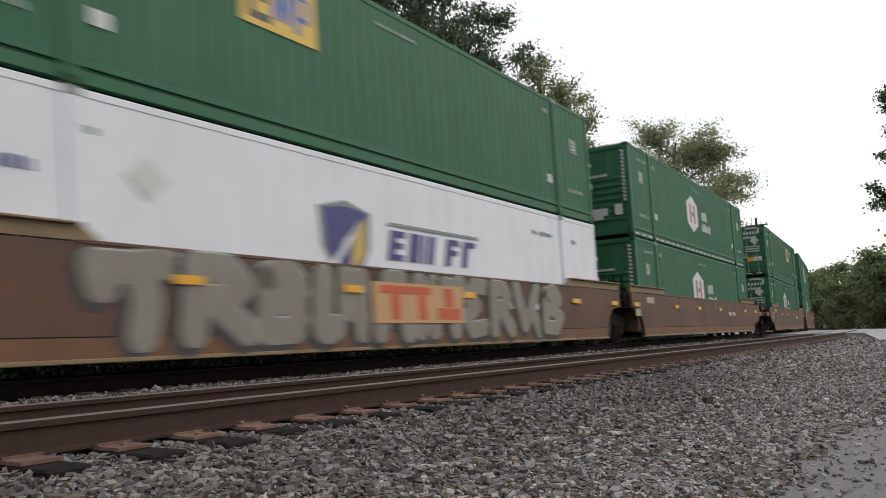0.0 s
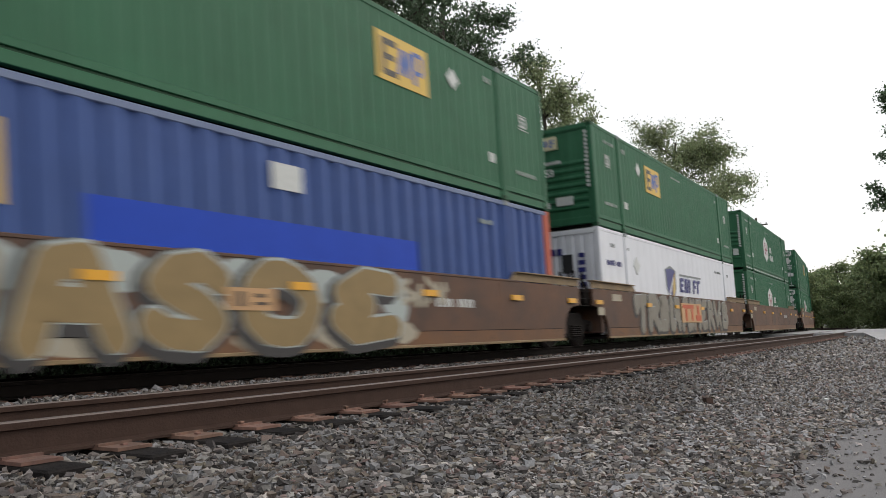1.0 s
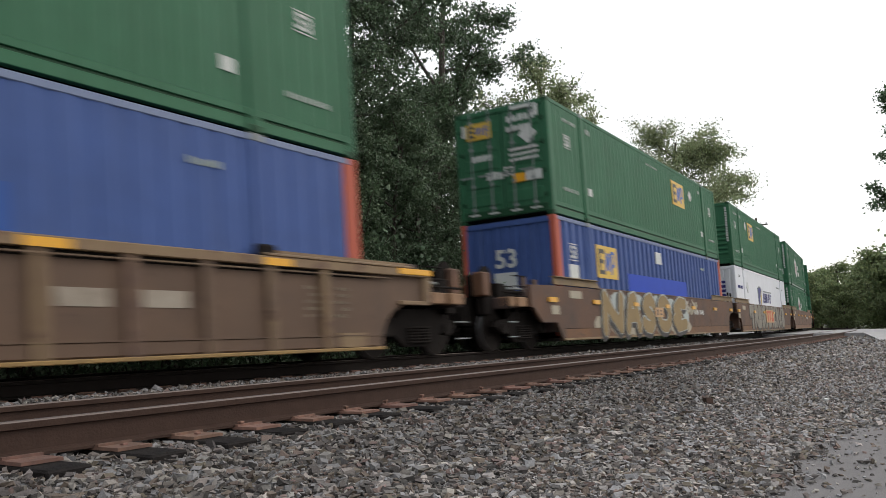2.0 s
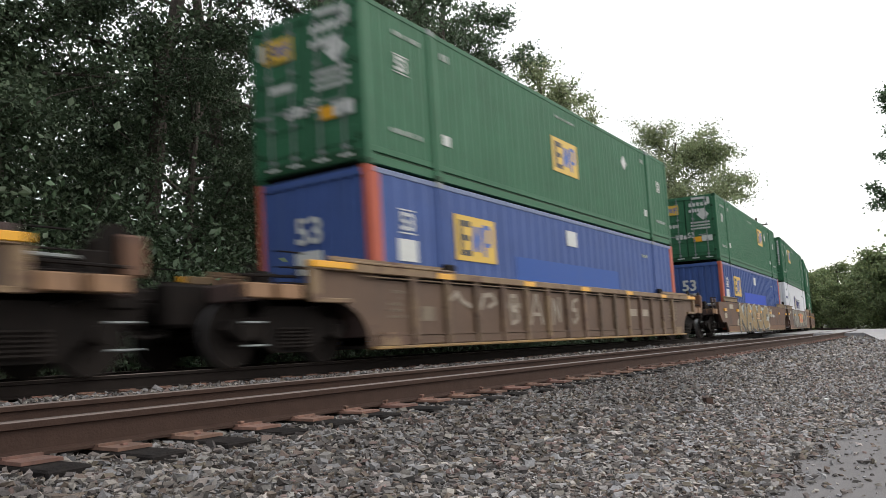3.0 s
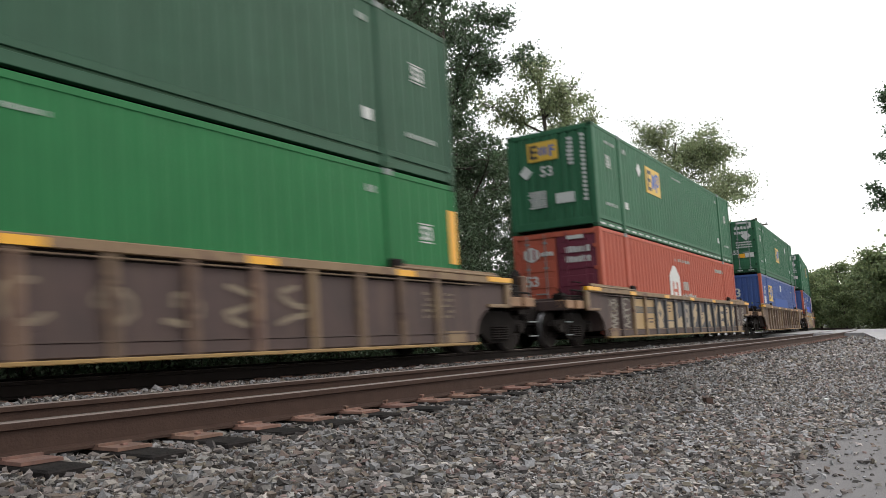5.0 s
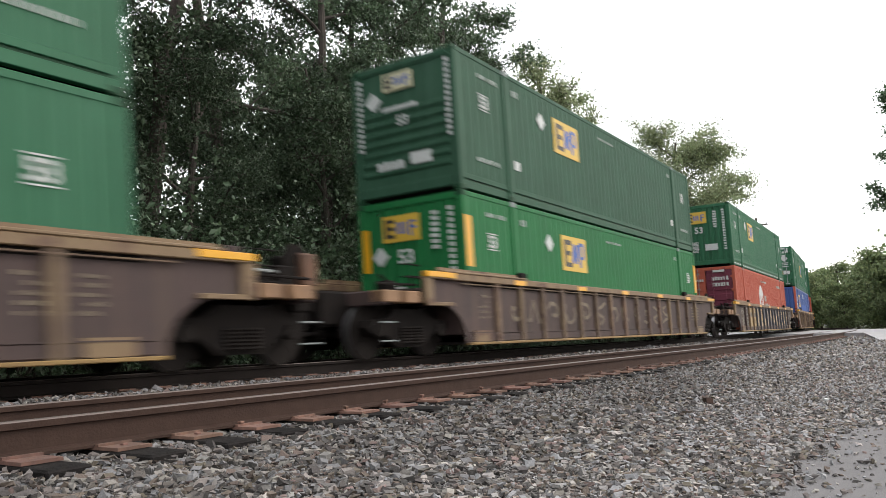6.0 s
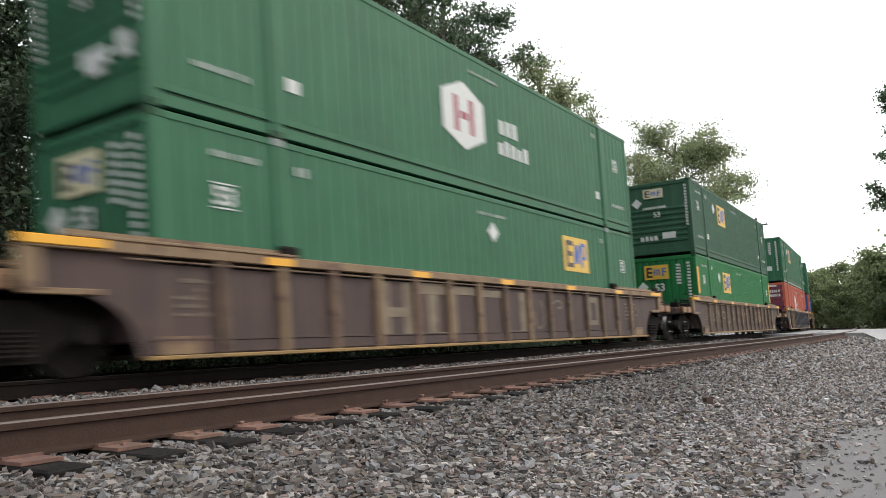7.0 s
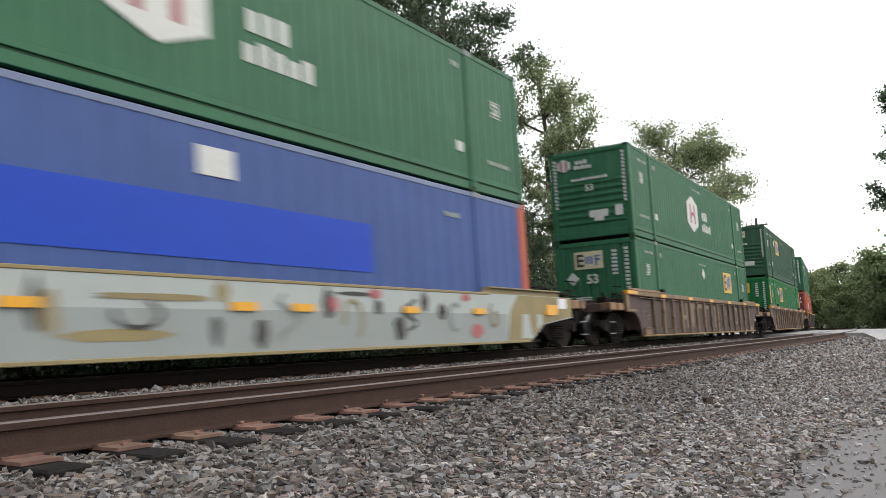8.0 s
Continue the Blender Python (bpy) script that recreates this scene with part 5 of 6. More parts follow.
def bubble_row(car, row, z0, z1, fill, line, glint, wall=-1.44, wid=0.34, seed=1, dark=1.22, pale=1.1):
    """Fat sprayed letters with a dark shade and a pale rim; row holds (letter, trailing u, leading u)."""
    rnd = random.Random(seed)
    shade, rim, body = bmesh.new(), bmesh.new(), bmesh.new()
    for i, (ch, ua, ub) in enumerate(row):
        # every other letter lies over its neighbours
        y = wall - 0.008 * (i % 2)
        lean = rnd.uniform(-0.04, 0.08)
        r = wid / 2 + 0.03
        for line_pts in GLYPHS[ch]:
            pts = [(X(ua) + r + (ua - ub - 2 * r) * (x + lean * z) + rnd.uniform(-0.02, 0.02), z0 + r + (z1 - z0 - 2 * r) * z + rnd.uniform(-0.025, 0.025)) for x, z in line_pts]
            stroke(shade, [(x - 0.085, z - 0.05) for x, z in pts], wid * dark, y - 0.006, rnd)
            stroke(rim, [(x + 0.01, z + 0.012) for x, z in pts], wid * pale, y - 0.009, rnd)
            stroke(body, pts, wid, y - 0.013, rnd)
    part("spray_outline", shade, line, car)
    part("spray_outline", rim, glint, car)
    part("spray_lettering", body, fill, car)


def spray_cloud(car, u, z, w, h, mat, seed, wall=-1.44):
    """An uneven sprayed patch."""
    rnd = random.Random(seed)
    bm = bmesh.new()
    prism(bm, [(X(u) + w * math.cos(k * 0.449) * rnd.uniform(0.75, 1.15), z + h * math.sin(k * 0.449) * rnd.uniform(0.75, 1.15)) for k in range(14)], wall, wall + 0.004)
    part("spray_blot", bm, mat, car)


def scrawl(rnd, kind=None):
    """A wandering spray line within a unit square, no letter."""
    kind = rnd.randrange(4) if kind is None else kind
    a0, turn = rnd.uniform(0, 6.28), rnd.choice((-1, 1))
    if kind == 0:
        return [(0.5 + 0.42 * math.cos(a0 + turn * k * 0.62), 0.5 + 0.45 * math.sin(a0 + turn * k * 0.62)) for k in range(8)]
    if kind == 1:
        return [(0.5 + 0.4 * math.sin(k * 1.1 + a0), k / 7) for k in range(8)]
    if kind == 2:
        return [(k / 7, 0.5 + 0.45 * math.sin(k * 1.25 + a0)) for k in range(8)]
    return [(0.5 + (0.12 + 0.055 * k) * math.cos(a0 + turn * k * 0.75), 0.5 + (0.12 + 0.055 * k) * math.sin(a0 + turn * k * 0.75)) for k in range(8)]


def panel_scrawl(car, u_first, count, z0, h, mat, seed, width=0.12):
    rnd = random.Random(seed)
    for i in range(count):
        bm = bmesh.new()
        c = X(u_first - i * RIB_STEP)
        stroke(bm, [(c - 0.3 + 0.6 * x, z0 + h * z) for x, z in scrawl(rnd)], width, -1.411, rnd)
        part("glyph", bm, mat, car)


# angular sprayed strokes, each within a unit square
PANEL_GLYPHS = {
    "O": [[(0.5, 1), (0.92, 0.55), (0.5, 0.08), (0.08, 0.55), (0.5, 1)], [(0.22, 0.0), (0.78, 0.0)]],
    "L": [[(0.15, 1), (0.15, 0.02), (0.95, 0.02)], [(0.95, 0.28), (0.2, 0.05)]],
    "H": [[(0.2, 1), (0.2, 0.0)], [(0.25, 0.95), (0.8, 0.9), (0.85, 0.55), (0.25, 0.45)], [(0.75, 0.45), (0.75, 0.0), (0.3, 0.0)]],
    "S": [[(0.85, 1), (0.2, 0.55), (0.85, 0.6), (0.25, 0.0)]],
    "P": [[(0.2, 1), (0.2, 0.0)], [(0.2, 0.6), (0.85, 0.55), (0.85, 0.3), (0.25, 0.05)]],
    "A": [[(0.05, 0), (0.45, 1), (0.55, 1), (0.95, 0)], [(0.25, 0.33), (0.75, 0.33)]],
    "Y": [[(0.05, 1), (0.5, 0.5), (0.95, 1)], [(0.5, 0.5), (0.5, 0)]],
    "E": [[(0.9, 0.95), (0.2, 0.95), (0.2, 0.02), (0.9, 0.02)], [(0.2, 0.5), (0.8, 0.5)]],
    "R": [[(0.15, 0), (0.15, 0.95), (0.85, 0.9), (0.85, 0.55), (0.2, 0.48)], [(0.5, 0.48), (0.95, 0)]],
    "B": [[(0.3, 0.0), (0.75, 0.1), (0.7, 0.42), (0.3, 0.5), (0.7, 0.62), (0.65, 0.95), (0.3, 0.95), (0.3, 0.0)]],
    "N": [[(0.2, 0), (0.25, 0.9), (0.75, 0.1), (0.75, 0.95)]],
    "G": [[(0.75, 0.95), (0.35, 0.85), (0.3, 0.5), (0.65, 0.55), (0.7, 0.2), (0.4, 0.0), (0.25, 0.15)]],
    "~": [[(0.0, 0.75), (0.3, 0.95), (0.55, 0.7), (1.0, 0.55)]],
    ")": [[(0.0, 0.5), (0.2, 0.9), (0.7, 0.95), (0.95, 0.7), (0.5, 0.55)]],
}


def panel_strokes(car, word, u_first, z0, h, w, mat, width):
    """One sprayed character on each panel between the ribs, from the trailing end on."""
    rnd = random.Random(len(word))
    for i, ch in enumerate(word):
        if ch == " ":
            continue
        bm = bmesh.new()
        c = X(u_first - i * RIB_STEP)
        for pts in PANEL_GLYPHS[ch]:
            stroke(bm, [(c - w / 2 + w * x, z0 + h * z) for x, z in pts], width * rnd.uniform(0.92, 1.08), -1.414, rnd)
        part("spray_letter", bm, mat, car)


# ---------------------------------------------------------------- trees
def tube(verts, faces, path, radii, sides=7):
    base = len(verts)
    for i, (p, r) in enumerate(zip(path, radii)):
        d = (path[min(i + 1, len(path) - 1)] - path[max(i - 1, 0)]).normalized()
        a = d.orthogonal().normalized()
        b = d.cross(a)
        for k in range(sides):
            t = 2 * math.pi * k / sides
            verts.append(p + r * (math.cos(t) * a + math.sin(t) * b))
    for i in range(len(path) - 1):
        for k in range(sides):
            j = (k + 1) % sides
            faces.append((base + i * sides + k, base + i * sides + j, base + (i + 1) * sides + j, base + (i + 1) * sides + k))


def tree(name, label, seed, height, crown, low, leaves, leaf_size, leaf_mat, clump=0.55, trunk_r=0.22, full=0.66):
    """A broadleaf tree: bent trunk, limbs, twigs, and single leaves in loose clumps."""
    rnd = random.Random(seed)
    rng = np.random.default_rng(seed)
    t = new(name)
    tagged(t, label, "tree")
    verts, faces, tips = [], [], []

    def wander(p, d, length, n, bend, lift):
        pts = [p.copy()]
        for _ in range(n):
            d = (d + Vector((rnd.uniform(-bend, bend), rnd.uniform(-bend, bend), rnd.uniform(-bend, bend) + lift))).normalized()
            p = p + d * (length / n)
            pts.append(p.copy())
        return pts
    trunk = wander(Vector((0, 0, -0.3)), Vector((0, 0, 1)), height * 0.9, 9, 0.1, 0.12)
    tube(verts, faces, trunk, [trunk_r * (1 - 0.085 * i) + 0.02 for i in range(10)], 9)
    limbs = 15
    for i in range(limbs):
        f = low + (0.96 - low) * (i + rnd.random() * 0.6) / limbs
        k = f * 9
        p = trunk[int(k)].lerp(trunk[min(int(k) + 1, 9)], k % 1)
        ang = i * 2.4 + rnd.uniform(-0.5, 0.5)
        reach = crown * (0.55 + 0.5 * math.sin(math.pi * min(1.0, (f - low) / (1 - low) * 0.75 + 0.22))) * rnd.uniform(0.65, 1.15)
        d = Vector((math.cos(ang), math.sin(ang), rnd.uniform(0.1, 0.75)))
        limb = wander(p, d.normalized(), reach, 6, 0.22, 0.04)
        r0 = trunk_r * (0.55 - 0.35 * f)
        tube(verts, faces, limb, [r0 * (1 - 0.15 * j) + 0.008 for j in range(7)], 6)
        for j in range(2, 7):
            for _ in range(3):
                dd = Vector((rnd.uniform(-1, 1), rnd.uniform(-1, 1), rnd.uniform(-0.5, 0.8)))
                tw = wander(limb[j], dd.normalized(), rnd.uniform(0.5, 1.5) * crown / 4, 3, 0.3, 0.0)
                tube(verts, faces, tw, [0.022, 0.016, 0.011, 0.006], 4)
                tips.append(tw[1:])
    me = bpy.data.meshes.new("trunk")
    me.from_pydata([v[:] for v in verts], [], faces)
    me.update()
    mesh_part("trunk", me, BARK, t)
    tips = np.array([p[:] for twig in tips if rnd.random() < full for p in twig])
    pick = rng.integers(0, len(tips), leaves)
    spread = rng.uniform(0.3, 1.0, (leaves, 1))
    size = np.full((leaves, 1), leaf_size)
    # every fourth one is a larger leaf close to its twig; the clumps lie in flat layers
    size[::4] *= 1.3
    spread[::4] *= 0.6
    c = tips[pick] + np.clip(rng.normal(0, clump, (leaves, 3)), -1.6 * clump, 1.6 * clump) * spread * np.array((1.1, 1.1, 0.72))
    me = leaf_mesh(c, size, rng)
    mesh_part("crown", me, leaf_mat, t)
    return t


def leaf_mesh(c, size, rng):
    n = len(c)
    d = rng.normal(0, 1, (n, 3))
    d[:, 2] = d[:, 2] * 0.7 - 0.5
    d /= np.linalg.norm(d, axis=1, keepdims=True)
    s = np.cross(d, rng.normal(0, 0.8, (n, 3)) + np.array((0, 0, 0.7)))
    s /= np.linalg.norm(s, axis=1, keepdims=True) + 1e-9
    up = np.cross(d, s)
    L = size * rng.uniform(0.6, 1.3, (n, 1))
    v = np.stack([c - d * L * 0.5, c + s * L * 0.3 + up * L * 0.08, c + d * L * 0.5, c - s * L * 0.3 + up * L * 0.08], 1).reshape(-1, 3)
    f = np.arange(n * 4).reshape(n, 4)
    return bulk_mesh("crown", v, f)


def shrub(name, label, seed, width, height, leaves, leaf_size, mat):
    rng = np.random.default_rng(seed)
    rnd = random.Random(seed)
    t = new(name)
    tagged(t, label, "bush")
    verts, faces, tips = [], [], []
    for i in range(12):
        a = i * 2.4
        top = Vector((math.cos(a) * width * rnd.uniform(0.2, 0.5), math.sin(a) * width * rnd.uniform(0.2, 0.5), height * rnd.uniform(0.45, 1.0)))
        path = [Vector((math.cos(a) * 0.1, math.sin(a) * 0.1, -0.15)), top * 0.5 + Vector((0, 0, 0.1)), top]
        tube(verts, faces, path, [0.03, 0.02, 0.008], 5)
        tips += [path[1], top, top * 0.75, Vector((top.x, top.y, top.z * 0.35))]
    me = bpy.data.meshes.new("stem")
    me.from_pydata([v[:] for v in verts], [], faces)
    mesh_part("stem", me, BARK, t)
    tips = np.array([p[:] for p in tips])
    c = tips[rng.integers(0, len(tips), leaves)] + rng.normal(0, width * 0.16, (leaves, 3))
    c[:, 2] = np.abs(c[:, 2])
    mesh_part("leaves", leaf_mesh(c, leaf_size, rng), mat, t)
    return t


def scaled(x, y, z, rz, k):
    return pose(x, y, z, 0, 0, rz) @ Matrix.Scale(k, 4)


def woods():
    rnd = random.Random(21)
    big = [tree("broadleaf_tree", "tall dark-leaved tree beside the railway", 31, 19, 4.6, 0.2, 36000, 0.145, LEAF, 0.42),
           tree("broadleaf_tree", "tall dense green tree beside the railway", 32, 21, 4.4, 0.24, 40000, 0.145, LEAF, 0.42, 0.26, 0.8),
           tree("broadleaf_tree", "dense leafy tree with low branches", 33, 15, 4.4, 0.1, 33000, 0.155, LEAF, 0.46, 0.18),
           # the last three carry the wood's shade in their leaf colour
           tree("broadleaf_tree", "thin tall tree with sky between its branches", 39, 20, 4.0, 0.3, 30000, 0.125, LEAF_SHADED, 0.42, 0.24, 0.5),
           tree("broadleaf_tree", "shady tree inside the wood, shade in its leaf colour", 46, 17, 4.8, 0.06, 56000, 0.115, LEAF_SHADED, 0.52, 0.24, 0.6),
           tree("broadleaf_tree", "shaded tree deep in the wood", 47, 18, 5.4, 0.04, 15000, 0.27, LEAF_SHADED, 0.75, 0.25, 1.0)]
    # the front row of the wood, then the rows behind it
    # x, y, kind of tree, size
    spots = [(1.5, 16.0, 4, 1.0), (4.5, 15.6, 4, 0.9), (7.3, 16.5, 3, 1.0), (7.2, 15.4, 4, 0.72), (10.9, 16.6, 3, 1.02), (14.6, 17.6, 3, 0.98), (11.6, 16.2, 4, 0.6),
             (18.2, 17.5, 3, 1.0), (16.6, 15.7, 2, 0.7), (20.5, 19.5, 0, 1.0), (20.3, 16.2, 2, 0.95), (25.8, 18.5, 1, 1.0), (22.9, 17.0, 2, 1.0), (31.2, 18.9, 2, 0.95), (28.8, 19.4, 2, 1.1), (36.8, 19.2, 2, 0.82), (34.2, 18.6, 2, 0.6),
             (4.0, 21.5, 5, 0.75), (8.5, 22.0, 5, 0.62), (13.5, 22.5, 5, 0.55), (28.0, 24.5, 5, 1.0), (34.0, 25.5, 5, 0.9), (-3.0, 20.0, 5, 1.0)]
    used = set()
    for x, y, k, size in spots:
        m = scaled(x, y, -0.45, rnd.uniform(0, 360), size)
        if k not in used:
            big[k].matrix_basis = m
            used.add(k)
        else:
            copy_thing(big[k], m)
    sparse = tree("broadleaf_tree", "slender loose-crowned tree at the wood's edge", 34, 16.2, 3.9, 0.16, 30000, 0.16, LEAF_LT, 0.45, 0.2, 0.8)
    sparse.matrix_basis = scaled(38.6, 18.4, -0.45, 40, 1.15)
    lone = tree("broadleaf_tree", "broad light-green tree standing beyond the train", 35, 23.6, 7.8, 0.26, 62000, 0.24, LEAF_LT, 0.95, 0.3, 1.0)
    lone.matrix_basis = scaled(75.6, 22.8, -0.45, 10, 0.99)
    copy_thing(lone, scaled(82, 32.0, -0.45, 100, 0.9))
    far = [tree("broadleaf_tree", "rounded distant tree beyond the crossing", 36, 11, 4.2, 0.03, 10000, 0.4, LEAF_FAR, 0.8),
           tree("broadleaf_tree", "rounded distant tree beyond the crossing", 37, 12, 4.6, 0.04, 10000, 0.4, LEAF_FAR, 0.85)]
    far_spots = [(118, 19, 0.95), (124, 15, 1.0), (112, 13, 0.9), (116, 9.5, 1.15), (108, 8, 1.25), (128, 24, 1.0), (134, 30, 1.1), (104, 5, 1.5), (126, 11, 1.35), (140, 20, 1.2), (98, 2, 1.7), (146, 36, 1.2), (134, 14, 1.3), (150, 27, 1.2)]
    for i, (x, y, k) in enumerate(far_spots):
        m = scaled(x, y, -0.45, rnd.uniform(0, 360), k * 0.86)
        if i < 2:
            far[i].matrix_basis = m
        else:
            copy_thing(far[i % 2], m)
    tall = tree("broadleaf_tree", "tall narrow dark-leaved tree beside the road", 38, 19, 3.7, 0.12, 46000, 0.22, LEAF, 0.42, 0.22, 1.0)
    tall.matrix_basis = scaled(59.6, 0.55, -0.45, 0, 1.0)
    bush = [shrub("bush", "leafy green undergrowth beside the track", 41, 2.6, 1.5, 3800, 0.065, LEAF),
            shrub("bush", "leafy green undergrowth beside the track", 42, 2.2, 1.1, 3200, 0.062, LEAF)]
    n = 0
    for x in np.concatenate([np.arange(1.0, 22.0, 1.7), np.arange(22.0, 44.0, 3.0)]):
        for y in (12.4, 14.0):
            m = scaled(x + rnd.uniform(-0.6, 0.6), y + rnd.uniform(-0.4, 0.6), -0.47, rnd.uniform(0, 360), rnd.uniform(0.6, 1.25) * (1.0 if y < 13 else 1.5))
            if n < 2:
                bush[n].matrix_basis = m
            else:
                copy_thing(bush[rnd.randrange(2)], m)
            n += 1
    # undergrowth in the same darkened leaf colour, canopy shade painted in
    under = shrub("bush", "tall dense undergrowth beneath the trees", 43, 5.5, 4.6, 12000, 0.1, LEAF_SHADED)
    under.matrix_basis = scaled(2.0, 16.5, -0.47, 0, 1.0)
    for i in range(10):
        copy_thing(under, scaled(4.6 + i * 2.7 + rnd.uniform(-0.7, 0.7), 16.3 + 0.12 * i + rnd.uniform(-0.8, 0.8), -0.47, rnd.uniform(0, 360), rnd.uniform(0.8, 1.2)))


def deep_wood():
    """Depth of the wood behind the front trees, shade put into the leaf colour: loose heaps of leaves with a ragged
    top.
    """
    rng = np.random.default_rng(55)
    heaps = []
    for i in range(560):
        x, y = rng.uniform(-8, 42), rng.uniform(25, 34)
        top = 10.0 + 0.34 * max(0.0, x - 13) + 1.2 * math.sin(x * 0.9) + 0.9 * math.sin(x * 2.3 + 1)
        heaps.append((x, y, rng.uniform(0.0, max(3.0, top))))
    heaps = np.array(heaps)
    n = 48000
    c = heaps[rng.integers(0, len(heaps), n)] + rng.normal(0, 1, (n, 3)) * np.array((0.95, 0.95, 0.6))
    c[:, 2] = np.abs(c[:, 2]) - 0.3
    tagged(mesh_part("woodland", leaf_mesh(c, 0.42, rng), LEAF_SHADED), "dark shaded woodland behind the front trees", "woodland", kind="stuff")


def utility_pole():
    p = new("utility_pole")
    tagged(p, "weathered timber utility pole with crossarm", "utility pole")
    bm = bmesh.new()
    rod(bm, (0, 0, -0.5), (0, 0, 13.6), 0.14, 10)
    part("pole", bm, POLEWOOD, p)
    part("crossarm", boxes((-0.06, 0.06, -1.2, 1.2, 12.7, 12.85)), POLEWOOD, p)
    for y in (-1.05, -0.5, 0.5, 1.05):
        bm = bmesh.new()
        rod(bm, (0, y, 12.85), (0, y, 13.08), 0.05, 8)
        part("insulator", bm, GREY, p)
    p.matrix_basis = pose(89.5, 18.6, -0.9)


def litter():
    bm = bmesh.new()
    prism(bm, [(-0.14, -0.02), (0.0, -0.02), (0.11, 0.0), (0.15, 0.04), (0.1, 0.03), (0.0, 0.022), (-0.1, 0.03)], -0.03, 0.03)
    d = part("scrap_iron", bm, RAIL_SIDE)
    tagged(d, "dark rusty scrap of iron lying on the ballast", "scrap")
    d.matrix_basis = pose(7.3, 2.07, -0.30, 8, 4, 25)
    bm = bmesh.new()
    prism(bm, [(-0.028, 0.0), (0.028, 0.0), (0.03, 0.01), (0.0, 0.022), (-0.03, 0.01)], -0.015, 0.02)
    w = part("paper_scrap", bm, MARK)
    tagged(w, "small crumpled white scrap of litter on the gravel", "litter")
    w.matrix_basis = pose(8.03, 1.17, -0.335, 0, 6, 40)


# ---------------------------------------------------------------- build
TIE_STEP, TIE_FIRST = 0.5092, 2.49 - 16 * 0.5092
WHEELSETS, RIB_TAN, RIB_SLATE = [], (), ()
setting()
TIE_ME, PLATE_ME, SPIKE_ME = tie_meshes()
track("railway_track", NEAR_C, -0.0117, 0.0155, TIE_FIRST, 94, TIE_STEP, "empty railway track on dark timber ties", True)
track("railway_track", FAR_C, 0.029, 0.0142, -6.0, 90, 0.51, "railway track carrying the train", False)
stones()
woods()
deep_wood()
utility_pole()
litter()

CAR_BASE, UP = 0.257, HGT + 0.002
TRAIN = []


def consist(front, car, lower, upper):
    """One well with its two boxes; front is the leading end of the boxes at the start."""
    TRAIN.append((front, car, lower, upper))


BR = "brown flat-sided well car, grimy and rust-streaked"
z_far = smooth_car(BROWN, OCHREP, BR)
truck(z_far, -(HALF + 1.58))
consist(100.6, z_far, green_box("doors", hexagon=True, seed=1), green_box("doors", hexagon=True, seed=2))
consist(81.23, copy_thing(z_far, Matrix()), green_box("doors", hexagon=True, seed=3), green_box("doors", hexagon=True, seed=4))
car_b = smooth_car(BROWN, OCHREP, BR, rear_joint=False)
truck(car_b, -(HALF + 1.58))
consist(61.24, car_b, green_box("doors", hexagon=True, seed=5), green_box("doors", seed=6, badge=4.65))
car_c = smooth_car(BROWN, OCHREP, BR, front_joint=False)
truck(car_c, -(HALF + 1.58))
consist(37.92, car_c, green_box("hribs", hexagon=True, seed=7), green_box("hribs", hexagon=True, dashes=True, seed=8))
car_d = smooth_car(BROWN, OCHREP, BR + " with grey graffiti letters")
truck(car_d, -(HALF + 1.58))
bubble_row(car_d, [("T", 14.2, 12.95), ("R", 13.1, 11.75), ("3", 11.95, 10.7), ("L", 10.85, 10.1), ("K", 10.3, 9.45), ("A", 9.5, 8.35), ("N", 8.4, 7.5), ("T", 7.6, 6.75)],
           0.22, 1.45, GREYSPRAY, BLACKSPRAY, PALE, seed=4, wid=0.36, dark=1.3, pale=1.06)
bubble_row(car_d, [("E", 6.95, 5.85), ("R", 5.95, 4.85), ("V", 4.95, 3.6), ("3", 3.75, 2.55)],
           0.22, 1.45, GREYSPRAY, BLACKSPRAY, PALE, seed=5, wid=0.3, dark=1.4, pale=1.07)
part("company_panel", boxes((X(9.47), X(6.88), -1.474, -1.438, 0.56, 1.22)), PEACH, car_d, "peach panel with orange strokes")
for u0, u1, z0, z1 in ((9.3, 7.9, 1.04, 1.17), (9.02, 8.78, 0.62, 1.03), (8.28, 8.04, 0.62, 1.03), (7.7, 7.0, 0.62, 0.82), (7.5, 7.2, 0.84, 1.17)):
    part("company_stroke", boxes((X(u0), X(u1), -1.48, -1.473, z0, z1)), ORANGE, car_d)
consist(18.49, car_d, white_box(9), green_box("hribs", badge=10.26, seed=10))
car_e = smooth_car(BROWN, OCHREP, BR + " with ochre graffiti letters", rear_joint=False, marks=(14.3, 11.3, 8.29, 5.2, 2.1))
for i, (u, z, w, h) in enumerate(((14.2, 0.45, 0.36, 0.27), (12.6, 1.15, 0.6, 0.28), (12.9, 0.5, 0.5, 0.3), (11.2, 1.15, 0.6, 0.27), (11.6, 0.36, 0.5, 0.18), (10.3, 0.5, 0.6, 0.3),
                                  (9.4, 1.1, 0.5, 0.3), (9.1, 0.45, 0.5, 0.27), (7.8, 1.1, 0.45, 0.28), (7.6, 0.4, 0.5, 0.2), (6.1, 0.42, 0.45, 0.2), (6.2, 0.95, 0.4, 0.4))):
    spray_cloud(car_e, u, z, w, h, CREAM if z < 0.6 else PALE, 60 + i, -1.443 - 0.0006 * i)
bubble_row(car_e, [("N", 14.0, 12.2), ("A", 12.25, 10.9), ("S", 10.9, 9.5), ("O", 9.5, 7.85), ("E", 7.85, 6.0)], 0.2, 1.45, OCHRE, BLACKSPRAY, PALE, seed=8, wid=0.37, wall=-1.449, dark=1.5, pale=1.16)
bm = bmesh.new()
rnd_e = random.Random(77)
